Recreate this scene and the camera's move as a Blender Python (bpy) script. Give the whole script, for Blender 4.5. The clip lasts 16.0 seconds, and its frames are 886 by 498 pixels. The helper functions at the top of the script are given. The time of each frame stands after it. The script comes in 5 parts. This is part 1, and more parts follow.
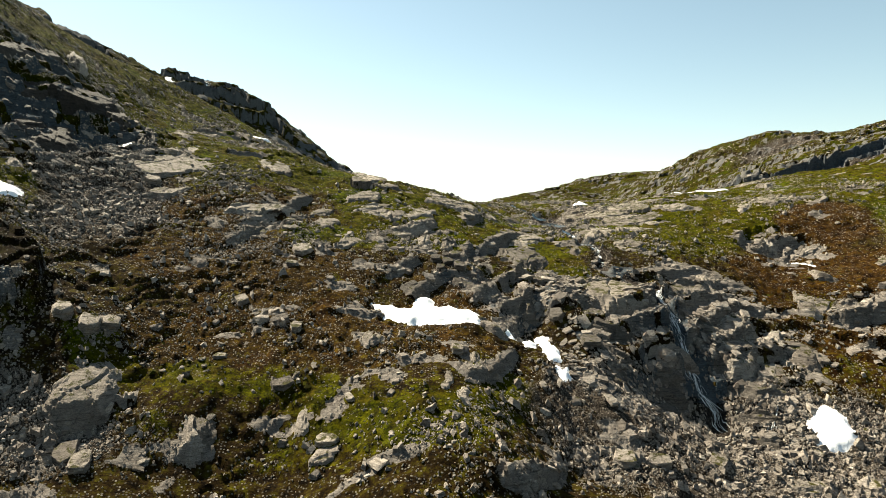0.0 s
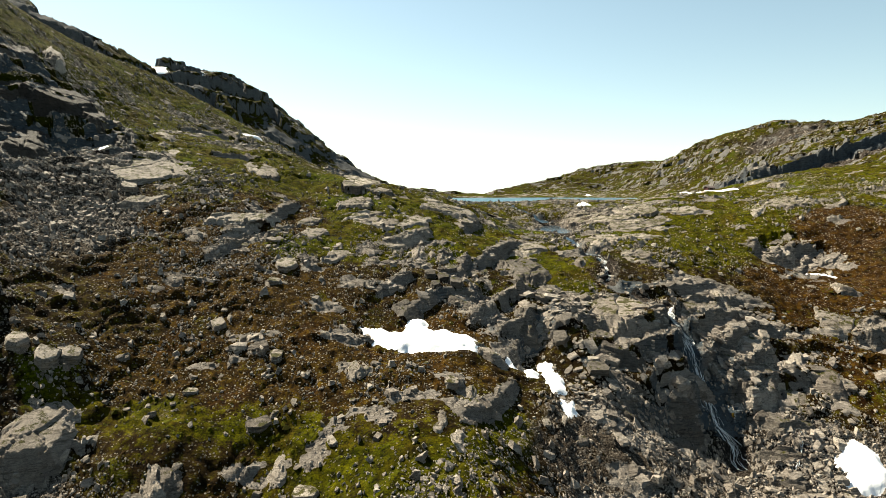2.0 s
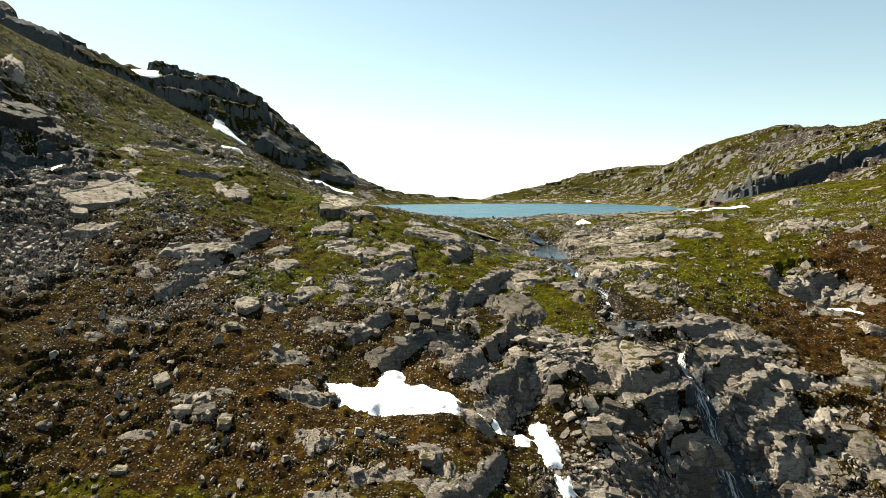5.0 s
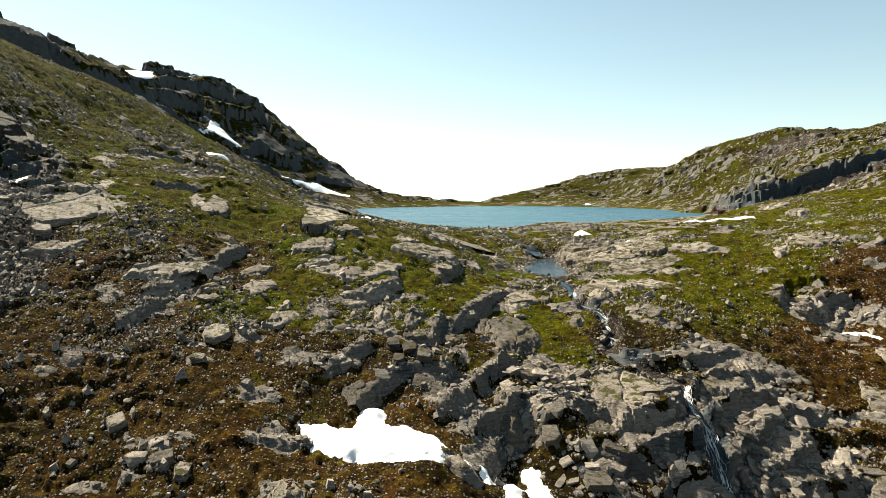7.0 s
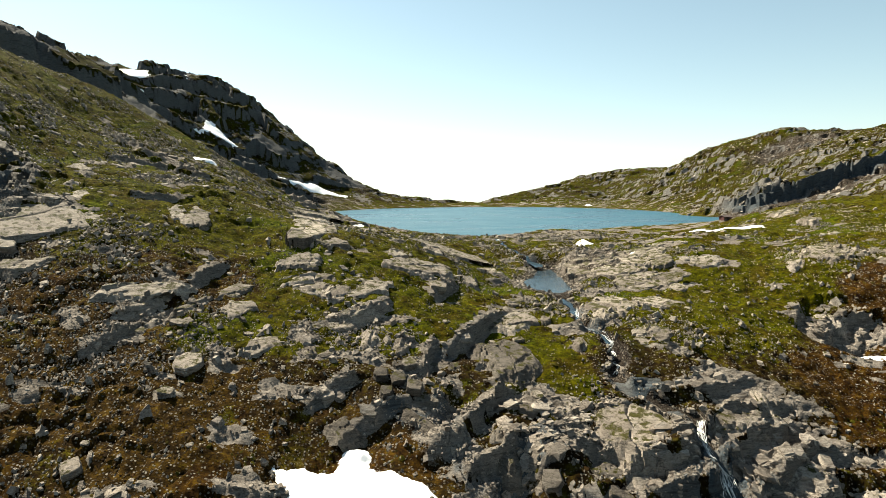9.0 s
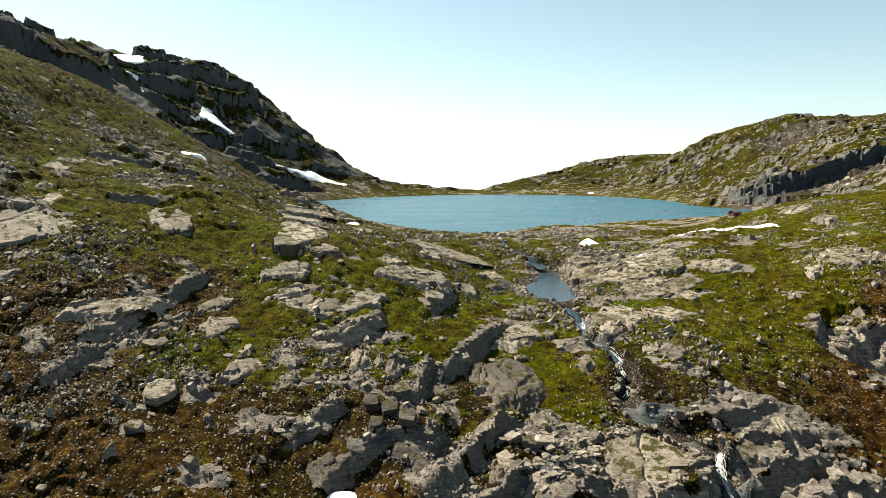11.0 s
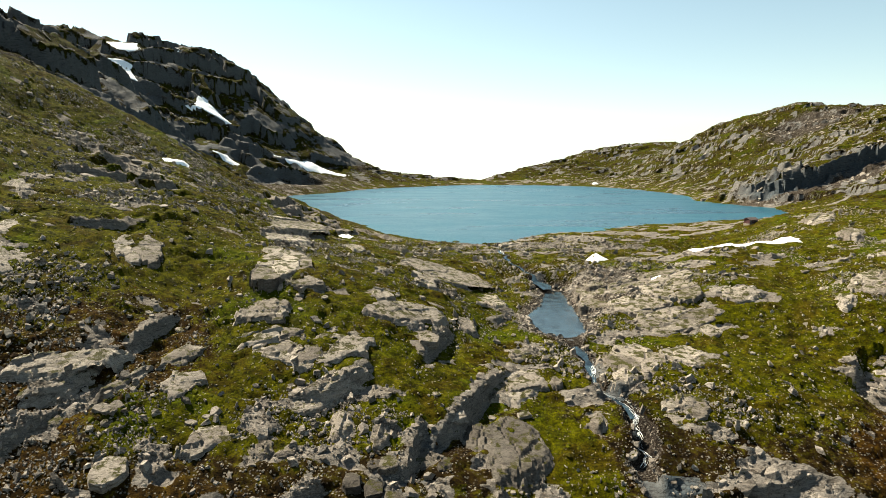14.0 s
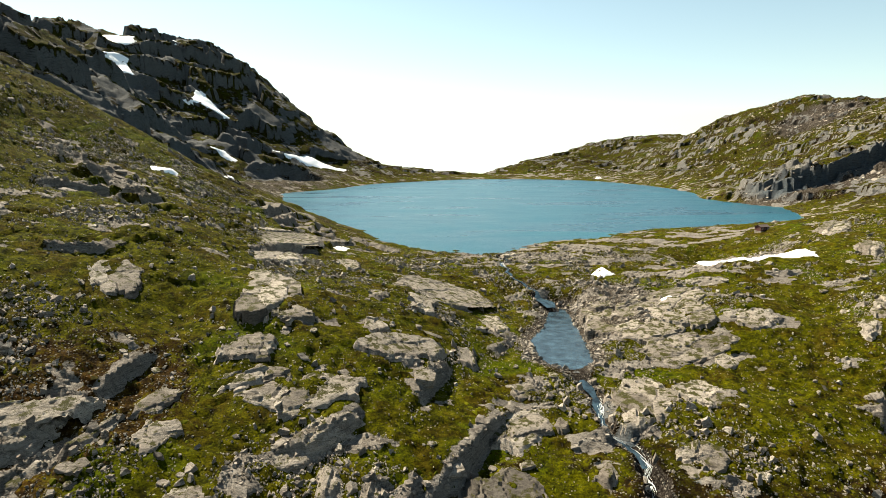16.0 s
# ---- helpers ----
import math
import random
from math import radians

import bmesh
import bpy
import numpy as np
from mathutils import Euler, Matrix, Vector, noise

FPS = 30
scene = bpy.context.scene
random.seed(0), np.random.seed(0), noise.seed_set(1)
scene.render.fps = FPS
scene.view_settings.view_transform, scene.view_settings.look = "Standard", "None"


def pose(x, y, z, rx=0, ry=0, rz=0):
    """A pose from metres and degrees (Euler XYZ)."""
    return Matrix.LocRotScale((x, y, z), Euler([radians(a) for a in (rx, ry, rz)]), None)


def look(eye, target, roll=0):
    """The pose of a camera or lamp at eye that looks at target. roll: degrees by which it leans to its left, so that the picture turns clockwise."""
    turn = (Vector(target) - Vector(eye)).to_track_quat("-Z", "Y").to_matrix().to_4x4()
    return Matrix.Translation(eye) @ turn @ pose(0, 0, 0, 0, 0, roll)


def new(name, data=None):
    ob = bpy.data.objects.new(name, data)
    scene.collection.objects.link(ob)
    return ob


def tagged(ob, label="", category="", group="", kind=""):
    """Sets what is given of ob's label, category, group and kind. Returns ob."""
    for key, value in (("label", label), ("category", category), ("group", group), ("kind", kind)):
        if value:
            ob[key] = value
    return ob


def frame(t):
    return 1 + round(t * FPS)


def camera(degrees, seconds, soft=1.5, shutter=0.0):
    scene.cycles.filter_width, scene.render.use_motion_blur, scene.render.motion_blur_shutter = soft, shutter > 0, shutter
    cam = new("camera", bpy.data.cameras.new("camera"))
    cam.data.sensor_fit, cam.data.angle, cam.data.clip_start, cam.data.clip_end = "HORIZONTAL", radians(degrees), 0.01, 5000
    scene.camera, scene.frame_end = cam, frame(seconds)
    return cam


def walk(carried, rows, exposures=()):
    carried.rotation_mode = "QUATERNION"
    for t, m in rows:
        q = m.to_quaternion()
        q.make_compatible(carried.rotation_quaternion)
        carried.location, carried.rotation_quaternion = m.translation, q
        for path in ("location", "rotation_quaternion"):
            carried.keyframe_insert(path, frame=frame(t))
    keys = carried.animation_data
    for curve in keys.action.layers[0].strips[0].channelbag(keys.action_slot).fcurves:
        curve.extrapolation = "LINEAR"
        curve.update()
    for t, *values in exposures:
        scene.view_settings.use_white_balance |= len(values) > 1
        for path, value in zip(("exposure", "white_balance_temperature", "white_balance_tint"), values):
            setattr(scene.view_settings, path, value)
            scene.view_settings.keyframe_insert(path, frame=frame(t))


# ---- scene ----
cam = camera(69.2, 16.0, soft=0.6)
METRES, EYE, TILT, LEAN, TURN = 100.0, -1.5, -3.7, 0.0, 0.0
ROWS = [
    (0.0, 0.0, 0.0, 0.0, -0.0, 0.0, 0.0),
    (0.5, 0.003, 0.0306, 0.0177, 0.04, -0.54, 0.02),
    (1.0, 0.0063, 0.0616, 0.0346, 0.07, -0.97, 0.06),
    (1.5, 0.01, 0.0904, 0.0507, 0.1, -1.09, 0.1),
    (2.0, 0.0152, 0.1213, 0.0662, 0.12, -1.1, 0.13),
    (2.5, 0.0212, 0.1503, 0.0799, 0.14, -1.08, 0.13),
    (3.0, 0.0285, 0.1819, 0.0937, 0.15, -1.04, 0.13),
    (3.5, 0.0349, 0.2103, 0.1059, 0.15, -1.03, 0.13),
    (4.0, 0.0417, 0.241, 0.1182, 0.14, -1.0, 0.13),
    (6.5, 0.0758, 0.3785, 0.1748, 0.1, -0.94, 0.02),
    (7.0, 0.0818, 0.4067, 0.1863, 0.09, -0.95, 0.01),
    (7.5, 0.0862, 0.4321, 0.1966, 0.07, -0.95, 0.0),
    (8.0, 0.0903, 0.4592, 0.2076, 0.07, -0.99, -0.04),
    (8.5, 0.0931, 0.4845, 0.2177, 0.06, -1.02, -0.03),
    (9.0, 0.096, 0.5114, 0.2292, 0.07, -1.11, -0.05),
    (11.5, 0.1074, 0.6438, 0.2974, 0.2, -2.82, -0.03),
    (12.0, 0.1095, 0.671, 0.314, 0.23, -3.07, -0.03),
    (12.5, 0.1119, 0.6959, 0.3295, 0.27, -3.29, -0.02),
    (13.0, 0.1141, 0.7228, 0.3479, 0.29, -3.51, -0.03),
    (13.5, 0.117, 0.7469, 0.3651, 0.34, -3.7, -0.04),
    (14.0, 0.1199, 0.7736, 0.384, 0.39, -3.92, -0.06),
    (14.5, 0.1222, 0.7981, 0.4013, 0.43, -4.13, -0.05),
    (15.0, 0.1247, 0.8237, 0.4205, 0.49, -4.36, -0.04),
    (15.5, 0.1262, 0.8479, 0.4376, 0.53, -4.59, -0.03),
    (16.0, 0.1289, 0.8737, 0.4566, 0.57, -4.85, 0.01),
]
walk(cam, [(t, pose(0, 0, EYE, TILT, LEAN, TURN) @ pose(METRES * x, METRES * y, METRES * z, 90 + pitch, roll, yaw)) for t, x, y, z, yaw, pitch, roll in ROWS],
     exposures=((0.0, 1.84, 7450, 4), (16.0, 1.84, 7450, 4)))

# ---- light ----
SUN_TURN, SUN_RISE = -46.0, 46.0  # degrees: left of straight ahead, above the horizon
world = bpy.data.worlds.new("sky")
scene.world = world
world.use_nodes = True
wn, wl = world.node_tree.nodes, world.node_tree.links
sky = wn.new("ShaderNodeTexSky")
sky.sky_type, sky.sun_disc = "NISHITA", False
sky.sun_elevation, sky.sun_rotation = radians(SUN_RISE), radians(SUN_TURN)
sky.altitude, sky.air_density, sky.dust_density, sky.ozone_density = 1300, 1.0, 1.0, 0.4
coords = wn.new("ShaderNodeTexCoord")
split, join, floor_z = wn.new("ShaderNodeSeparateXYZ"), wn.new("ShaderNodeCombineXYZ"), wn.new("ShaderNodeMath")
floor_z.operation, floor_z.inputs[1].default_value = "MAXIMUM", 0.05
wl.new(coords.outputs["Generated"], split.inputs[0])
wl.new(split.outputs["X"], join.inputs["X"])
wl.new(split.outputs["Y"], join.inputs["Y"])
wl.new(split.outputs["Z"], floor_z.inputs[0])
wl.new(floor_z.outputs[0], join.inputs["Z"])
wl.new(join.outputs[0], sky.inputs["Vector"])
background = wn["Background"]
background.inputs["Strength"].default_value = 0.05
haze = wn.new("ShaderNodeHueSaturation")  # thin high haze pales the blue
haze.inputs["Hue"].default_value, haze.inputs["Saturation"].default_value = 0.484, 0.92
wl.new(sky.outputs["Color"], haze.inputs["Color"])
wl.new(haze.outputs[0], background.inputs["Color"])
sun = new("sun", bpy.data.lights.new("sun", "SUN"))
sun.data.energy, sun.data.angle, sun.data.color = 5.0, radians(0.55), (1.0, 0.95, 0.87)
a, b = radians(SUN_TURN), radians(SUN_RISE)
sun.matrix_world = look((math.sin(a) * math.cos(b) * 900, math.cos(a) * math.cos(b) * 900, math.sin(b) * 900), (0, 0, 0))

# ---- materials ----
def material(name):
    m = bpy.data.materials.new(name)
    m.use_nodes = True
    return m, m.node_tree.nodes, m.node_tree.links, m.node_tree.nodes["Principled BSDF"]


def noise_node(n, l, where, scale, detail=6.0, rough=0.6, distort=0.0):
    t = n.new("ShaderNodeTexNoise")
    t.inputs["Scale"].default_value, t.inputs["Detail"].default_value = scale, detail
    t.inputs["Roughness"].default_value, t.inputs["Distortion"].default_value = rough, distort
    l.new(where, t.inputs["Vector"])
    return t.outputs["Fac"]


def ramp(n, l, fac, *stops):
    r = n.new("ShaderNodeValToRGB")
    e = r.color_ramp.elements
    while len(e) < len(stops):
        e.new(0.5)
    for el, (p, c) in zip(e, stops):
        el.position, el.color = p, (*c, 1) if len(c) == 3 else c
    l.new(fac, r.inputs["Fac"])
    return r.outputs["Color"]


def blend(n, l, fac, a, b):
    m = n.new("ShaderNodeMix")
    m.data_type = "RGBA"
    for s, v in ((m.inputs["Factor"], fac), (m.inputs["A"], a), (m.inputs["B"], b)):
        if isinstance(v, (int, float)):
            s.default_value = v
        elif isinstance(v, tuple):
            s.default_value = (*v, 1)
        else:
            l.new(v, s)
    return m.outputs["Result"]


def math_node(n, l, op, a, b, clamp=False):
    m = n.new("ShaderNodeMath")
    m.operation, m.use_clamp = op, clamp
    for s, v in zip(m.inputs, (a, b)):
        if isinstance(v, (int, float)):
            s.default_value = v
        else:
            l.new(v, s)
    return m.outputs[0]


def cells(n, l, where, stretch, warp, feature="F1", turn=0):
    """Voronoi cells in stretched, turned and warped space: distance and colour."""
    m = n.new("ShaderNodeMapping")
    m.inputs["Scale"].default_value, m.inputs["Rotation"].default_value = stretch, (0, 0, radians(-turn))
    w = n.new("ShaderNodeTexNoise")
    w.inputs["Scale"].default_value, w.inputs["Detail"].default_value = 0.8, 3
    l.new(where, w.inputs["Vector"])
    mad = n.new("ShaderNodeVectorMath")
    mad.operation = "MULTIPLY_ADD"
    l.new(w.outputs["Color"], mad.inputs[0])
    mad.inputs[1].default_value = (warp * 2,) * 3
    l.new(where, mad.inputs[2])
    l.new(mad.outputs[0], m.inputs["Vector"])
    t = n.new("ShaderNodeTexVoronoi")
    t.feature = feature
    t.inputs["Scale"].default_value = 1.0
    l.new(m.outputs[0], t.inputs["Vector"])
    return t.outputs["Distance"], (t.outputs["Color"] if feature == "F1" else None)


def rock_colour(n, l, where):
    """Weathered gneiss: pale grey with darker beds, seams and a few open joints. Colour, relief and grain."""
    big = noise_node(n, l, where, 0.16, 5, 0.6, 0.4)
    mid = noise_node(n, l, where, 1.1, 7, 0.68)
    fine = noise_node(n, l, where, 5.5, 6, 0.75)
    base = ramp(n, l, big, (0.30, (0.085, 0.072, 0.062)), (0.5, (0.138, 0.121, 0.105)), (0.72, (0.185, 0.168, 0.147)))
    grain = ramp(n, l, mid, (0.30, (0.034, 0.028, 0.024)), (0.46, (0.138, 0.119, 0.103)), (0.68, (0.205, 0.185, 0.163)))
    specks = ramp(n, l, fine, (0.34, (0.022, 0.018, 0.016)), (0.46, (0.135, 0.117, 0.102)), (0.70, (0.245, 0.223, 0.198)))
    c = blend(n, l, 0.38, blend(n, l, 0.5, base, grain), specks)

    def beds(scale, tilt):
        m = n.new("ShaderNodeMapping")
        m.inputs["Scale"].default_value, m.inputs["Rotation"].default_value = scale, tuple(radians(a) for a in tilt)
        l.new(where, m.inputs["Vector"])
        return noise_node(n, l, m.outputs[0], 1.0, 6, 0.66, 0.5)

    # thick and thin beds, dipping to one side
    layers, seams = beds((0.20, 0.26, 2.2), (14, -17, 0)), beds((0.34, 0.9, 3.6), (20, -12, 32))
    c = blend(n, l, ramp(n, l, layers, (0.34, (0.8, 0.8, 0.8)), (0.47, (0, 0, 0))), c, (0.046, 0.038, 0.030))
    line = math_node(n, l, "ABSOLUTE", math_node(n, l, "SUBTRACT", seams, 0.52), 0.0)
    line = ramp(n, l, line, (0.0, (1, 1, 1)), (0.030, (0, 0, 0)))
    crack = cells(n, l, where, (0.14, 0.42, 0.42), 1.5, "DISTANCE_TO_EDGE", 24)[0]
    open_joint = math_node(n, l, "MULTIPLY", ramp(n, l, crack, (0.0, (1, 1, 1)), (0.030, (0, 0, 0))), ramp(n, l, big, (0.44, (0, 0, 0)), (0.54, (1, 1, 1))))
    dark = math_node(n, l, "MAXIMUM", math_node(n, l, "MULTIPLY", line, 0.55), math_node(n, l, "MULTIPLY", open_joint, 0.8))
    relief = math_node(n, l, "ADD", math_node(n, l, "ADD", mid, math_node(n, l, "MULTIPLY", layers, 1.3)), math_node(n, l, "MULTIPLY", math_node(n, l, "ADD", seams, dark), -0.3))
    return blend(n, l, dark, c, (0.016, 0.013, 0.010)), relief, fine


M_GROUND, n, l, p = material("mountain_ground")
pos = n.new("ShaderNodeNewGeometry").outputs["Position"]


def zone(key):
    a = n.new("ShaderNodeAttribute")
    a.attribute_name = key
    return a.outputs["Fac"]


rock_col, r_mid, r_fine = rock_colour(n, l, pos)
v_big, v_mid, v_fine = noise_node(n, l, pos, 0.13, 4, 0.6, 0.5), noise_node(n, l, pos, 0.55, 7, 0.68), noise_node(n, l, pos, 3.2, 6, 0.72)
grass = ramp(n, l, v_mid, (0.34, (0.0070, 0.0080, 0.0005)), (0.45, (0.0240, 0.0245, 0.0006)), (0.56, (0.0490, 0.0480, 0.0009)), (0.68, (0.0880, 0.0800, 0.0030)))
dry = ramp(n, l, v_mid, (0.36, (0.0065, 0.0048, 0.0006)), (0.50, (0.0280, 0.0210, 0.0010)), (0.68, (0.0640, 0.0500, 0.0030)))
grass = blend(n, l, ramp(n, l, v_big, (0.40, (1, 1, 1)), (0.56, (0, 0, 0))), grass, dry)
fresh = noise_node(n, l, pos, 0.045, 4, 0.6, 0.8)
grass = blend(n, l, ramp(n, l, fresh, (0.55, (0, 0, 0)), (0.65, (0.8, 0.8, 0.8))), grass, ramp(n, l, v_mid, (0.34, (0.0080, 0.0130, 0.0006)), (0.52, (0.0390, 0.0510, 0.0008)), (0.68, (0.0680, 0.0820, 0.0026))))
grass = blend(n, l, ramp(n, l, v_fine, (0.40, (0.6, 0.6, 0.6)), (0.52, (0, 0, 0))), grass, (0.0050, 0.0045, 0.0009))
rusty = ramp(n, l, v_mid, (0.34, (0.0060, 0.0022, 0.0008)), (0.47, (0.0170, 0.0080, 0.0016)), (0.58, (0.0380, 0.0180, 0.0028)), (0.70, (0.0740, 0.0380, 0.0042)))
brown = ramp(n, l, v_mid, (0.34, (0.0038, 0.0022, 0.0008)), (0.47, (0.0185, 0.0100, 0.0020)), (0.58, (0.0440, 0.0240, 0.0036)), (0.70, (0.0800, 0.0460, 0.0060)))
brown = blend(n, l, ramp(n, l, v_fine, (0.40, (0.6, 0.6, 0.6)), (0.54, (0, 0, 0))), brown, (0.0042, 0.0028, 0.0017))
stones = ramp(n, l, v_fine, (0.36, (0.0042, 0.0032, 0.0025)), (0.50, (0.0320, 0.0250, 0.0190)), (0.66, (0.1250, 0.1050, 0.0840)))
soil = ramp(n, l, v_mid, (0.36, (0.0032, 0.0020, 0.0010)), (0.50, (0.0150, 0.0088, 0.0024)), (0.60, (0.0320, 0.0240, 0.0034)), (0.70, (0.0540, 0.0480, 0.0050)))


def masked(key, lo, hi, wobble=0.5):
    f = math_node(n, l, "ADD", zone(key), math_node(n, l, "MULTIPLY", math_node(n, l, "SUBTRACT", v_mid, 0.5), wobble * 2))
    f = math_node(n, l, "ADD", f, math_node(n, l, "MULTIPLY", math_node(n, l, "SUBTRACT", v_fine, 0.5), wobble))
    r = n.new("ShaderNodeMapRange")
    r.inputs["From Min"].default_value, r.inputs["From Max"].default_value = lo, hi
    l.new(f, r.inputs["Value"])
    return r.outputs["Result"]


col = blend(n, l, masked("heath", 0.35, 0.6), soil, blend(n, l, zone("rust"), brown, rusty))
# small stones and chips lying in the soil
dist, chance = cells(n, l, pos, (2.0, 2.4, 2.0), 0.12)
pick = n.new("ShaderNodeSeparateColor")
l.new(chance, pick.inputs[0])
chip = ramp(n, l, pick.outputs["Red"], (0.50, (0, 0, 0)), (0.56, (1, 1, 1)))
chip = math_node(n, l, "MULTIPLY", chip, ramp(n, l, dist, (0.30, (1, 1, 1)), (0.42, (0, 0, 0))))
chip = math_node(n, l, "MULTIPLY", chip, ramp(n, l, v_big, (0.36, (0.25, 0.25, 0.25)), (0.56, (1, 1, 1))))
chip_col = ramp(n, l, pick.outputs["Green"], (0.0, (0.040, 0.033, 0.027)), (0.6, (0.120, 0.105, 0.088)), (1.0, (0.225, 0.203, 0.174)))
col = blend(n, l, chip, col, chip_col)
col = blend(n, l, masked("green", 0.16, 0.42, 0.6), col, grass)
col = blend(n, l, masked("stony", 0.45, 0.65, 0.9), col, blend(n, l, chip, stones, chip_col))
sparse = math_node(n, l, "MULTIPLY", chip, ramp(n, l, pick.outputs["Blue"], (0.80, (0, 0, 0)), (0.83, (1, 1, 1))))
col = blend(n, l, sparse, col, chip_col)
darkened = n.new("ShaderNodeMix")  # cool shade painted into the cliffs' rock; also wet rock by the water
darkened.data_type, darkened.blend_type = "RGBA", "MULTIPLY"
l.new(math_node(n, l, "MULTIPLY", zone("lichen_wet_shade"), math_node(n, l, "ADD", v_mid, 0.45)), darkened.inputs["Factor"])
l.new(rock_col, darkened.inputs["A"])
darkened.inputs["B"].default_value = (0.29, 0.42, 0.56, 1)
peat_shade = n.new("ShaderNodeMix")  # soaked black peat and moss by the water; painted shade on the mountain
peat_shade.data_type, peat_shade.blend_type = "RGBA", "MULTIPLY"
l.new(math_node(n, l, "MULTIPLY", zone("lichen_wet_shade"), math_node(n, l, "MULTIPLY", v_mid, 1.4), True), peat_shade.inputs["Factor"])
l.new(col, peat_shade.inputs["A"])
peat_shade.inputs["B"].default_value = (0.22, 0.22, 0.26, 1)
col = peat_shade.outputs["Result"]
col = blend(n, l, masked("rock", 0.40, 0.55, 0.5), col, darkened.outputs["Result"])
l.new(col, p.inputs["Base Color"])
p.inputs["Roughness"].default_value, p.inputs["Specular IOR Level"].default_value = 1.0, 0.02
bump = n.new("ShaderNodeBump")
bump.inputs["Strength"].default_value, bump.inputs["Distance"].default_value = 0.7, 0.30
l.new(math_node(n, l, "ADD", math_node(n, l, "ADD", math_node(n, l, "MULTIPLY", v_fine, 0.7), r_mid), math_node(n, l, "MULTIPLY", chip, 0.35)), bump.inputs["Height"])
l.new(bump.outputs[0], p.inputs["Normal"])

M_LAKE, n, l, p = material("lake_water")
pos = n.new("ShaderNodeNewGeometry").outputs["Position"]
gusts = n.new("ShaderNodeMapping")  # cat's-paws drawn out across the wind
gusts.inputs["Scale"].default_value = (0.010, 0.030, 1.0)
l.new(pos, gusts.inputs["Vector"])
gust = noise_node(n, l, gusts.outputs[0], 1.0, 6, 0.62, 0.8)
l.new(ramp(n, l, gust, (0.36, (0.0020, 0.034, 0.060)), (0.64, (0.0040, 0.062, 0.090))), p.inputs["Base Color"])
l.new(ramp(n, l, gust, (0.36, (0.26, 0.26, 0.26)), (0.62, (0.36, 0.36, 0.36))), p.inputs["Roughness"])
p.inputs["IOR"].default_value = 1.33
bump = n.new("ShaderNodeBump")
bump.inputs["Strength"].default_value, bump.inputs["Distance"].default_value = 0.4, 0.35
waves = n.new("ShaderNodeMapping")
waves.inputs["Scale"].default_value, waves.inputs["Rotation"].default_value = (0.16, 0.42, 1.0), (0, 0, radians(12))
l.new(pos, waves.inputs["Vector"])
l.new(math_node(n, l, "ADD", noise_node(n, l, waves.outputs[0], 1.0, 5, 0.65), noise_node(n, l, pos, 0.9, 3, 0.6)), bump.inputs["Height"])
l.new(bump.outputs[0], p.inputs["Normal"])


def stone_material(name, chance, lichen_wet_shade=0.0, dark=1.0):
    m, n, l, p = material(name)
    pos = n.new("ShaderNodeNewGeometry").outputs["Position"]
    c, mid, fine = rock_colour(n, l, pos)
    if chance == "object":
        r = n.new("ShaderNodeObjectInfo").outputs["Random"]
    else:
        r = n.new("ShaderNodeNewGeometry").outputs["Random Per Island"]
    rgb = c
    tint = ramp(n, l, r, *[(at, tuple(dark * v for v in col3)) for at, col3 in ((0.0, (0.62, 0.59, 0.56)), (0.4, (1.0, 0.97, 0.94)), (0.8, (1.22, 1.20, 1.16)), (1.0, (1.55, 1.53, 1.48)))])
    mul = n.new("ShaderNodeMix")
    mul.data_type, mul.blend_type = "RGBA", "MULTIPLY"
    mul.inputs["Factor"].default_value = 1.0
    l.new(rgb, mul.inputs["A"])
    l.new(tint, mul.inputs["B"])
    c = mul.outputs["Result"]
    if lichen_wet_shade:
        # moss and lichen where the top lies flat
        up = n.new("ShaderNodeSeparateXYZ")
        l.new(n.new("ShaderNodeNewGeometry").outputs["Normal"], up.inputs[0])
        f = math_node(n, l, "MULTIPLY", up.outputs["Z"], noise_node(n, l, pos, 0.5, 9, 0.72, 0.15))
        r = n.new("ShaderNodeMapRange")
        r.inputs["From Min"].default_value, r.inputs["From Max"].default_value = 0.60 - lichen_wet_shade, 0.66 - lichen_wet_shade
        l.new(f, r.inputs["Value"])
        c = blend(n, l, r.outputs["Result"], c, ramp(n, l, fine, (0.35, (0.0100, 0.0085, 0.0014)), (0.52, (0.0290, 0.0270, 0.0026)), (0.7, (0.0560, 0.0500, 0.0060))))
    l.new(c, p.inputs["Base Color"])
    p.inputs["Roughness"].default_value, p.inputs["Specular IOR Level"].default_value = 0.85, 0.12
    b = n.new("ShaderNodeBump")
    b.inputs["Strength"].default_value, b.inputs["Distance"].default_value = 0.8, 0.25
    l.new(math_node(n, l, "ADD", math_node(n, l, "MULTIPLY", fine, 0.6), mid), b.inputs["Height"])
    l.new(b.outputs[0], p.inputs["Normal"])
    return m


M_ROCK = stone_material("gneiss", "object", 0.13, 1.2)
M_STONES = stone_material("broken_stone", "island", 0.0, 1.35)
# broken stone darkened to carry the far mountain's shade in its colour
M_FAR_SHADE = stone_material("far_shade_rock", "island", 0.0, 0.5)
# gneiss with the left cliffs' shade painted into its colour, some moss on top
M_CLIFF_SHADE = stone_material("cliff_shade_rock", "object", 0.06, 0.30)
M_WET = stone_material("wet_dark_gneiss", "object", 0.11, 0.55)


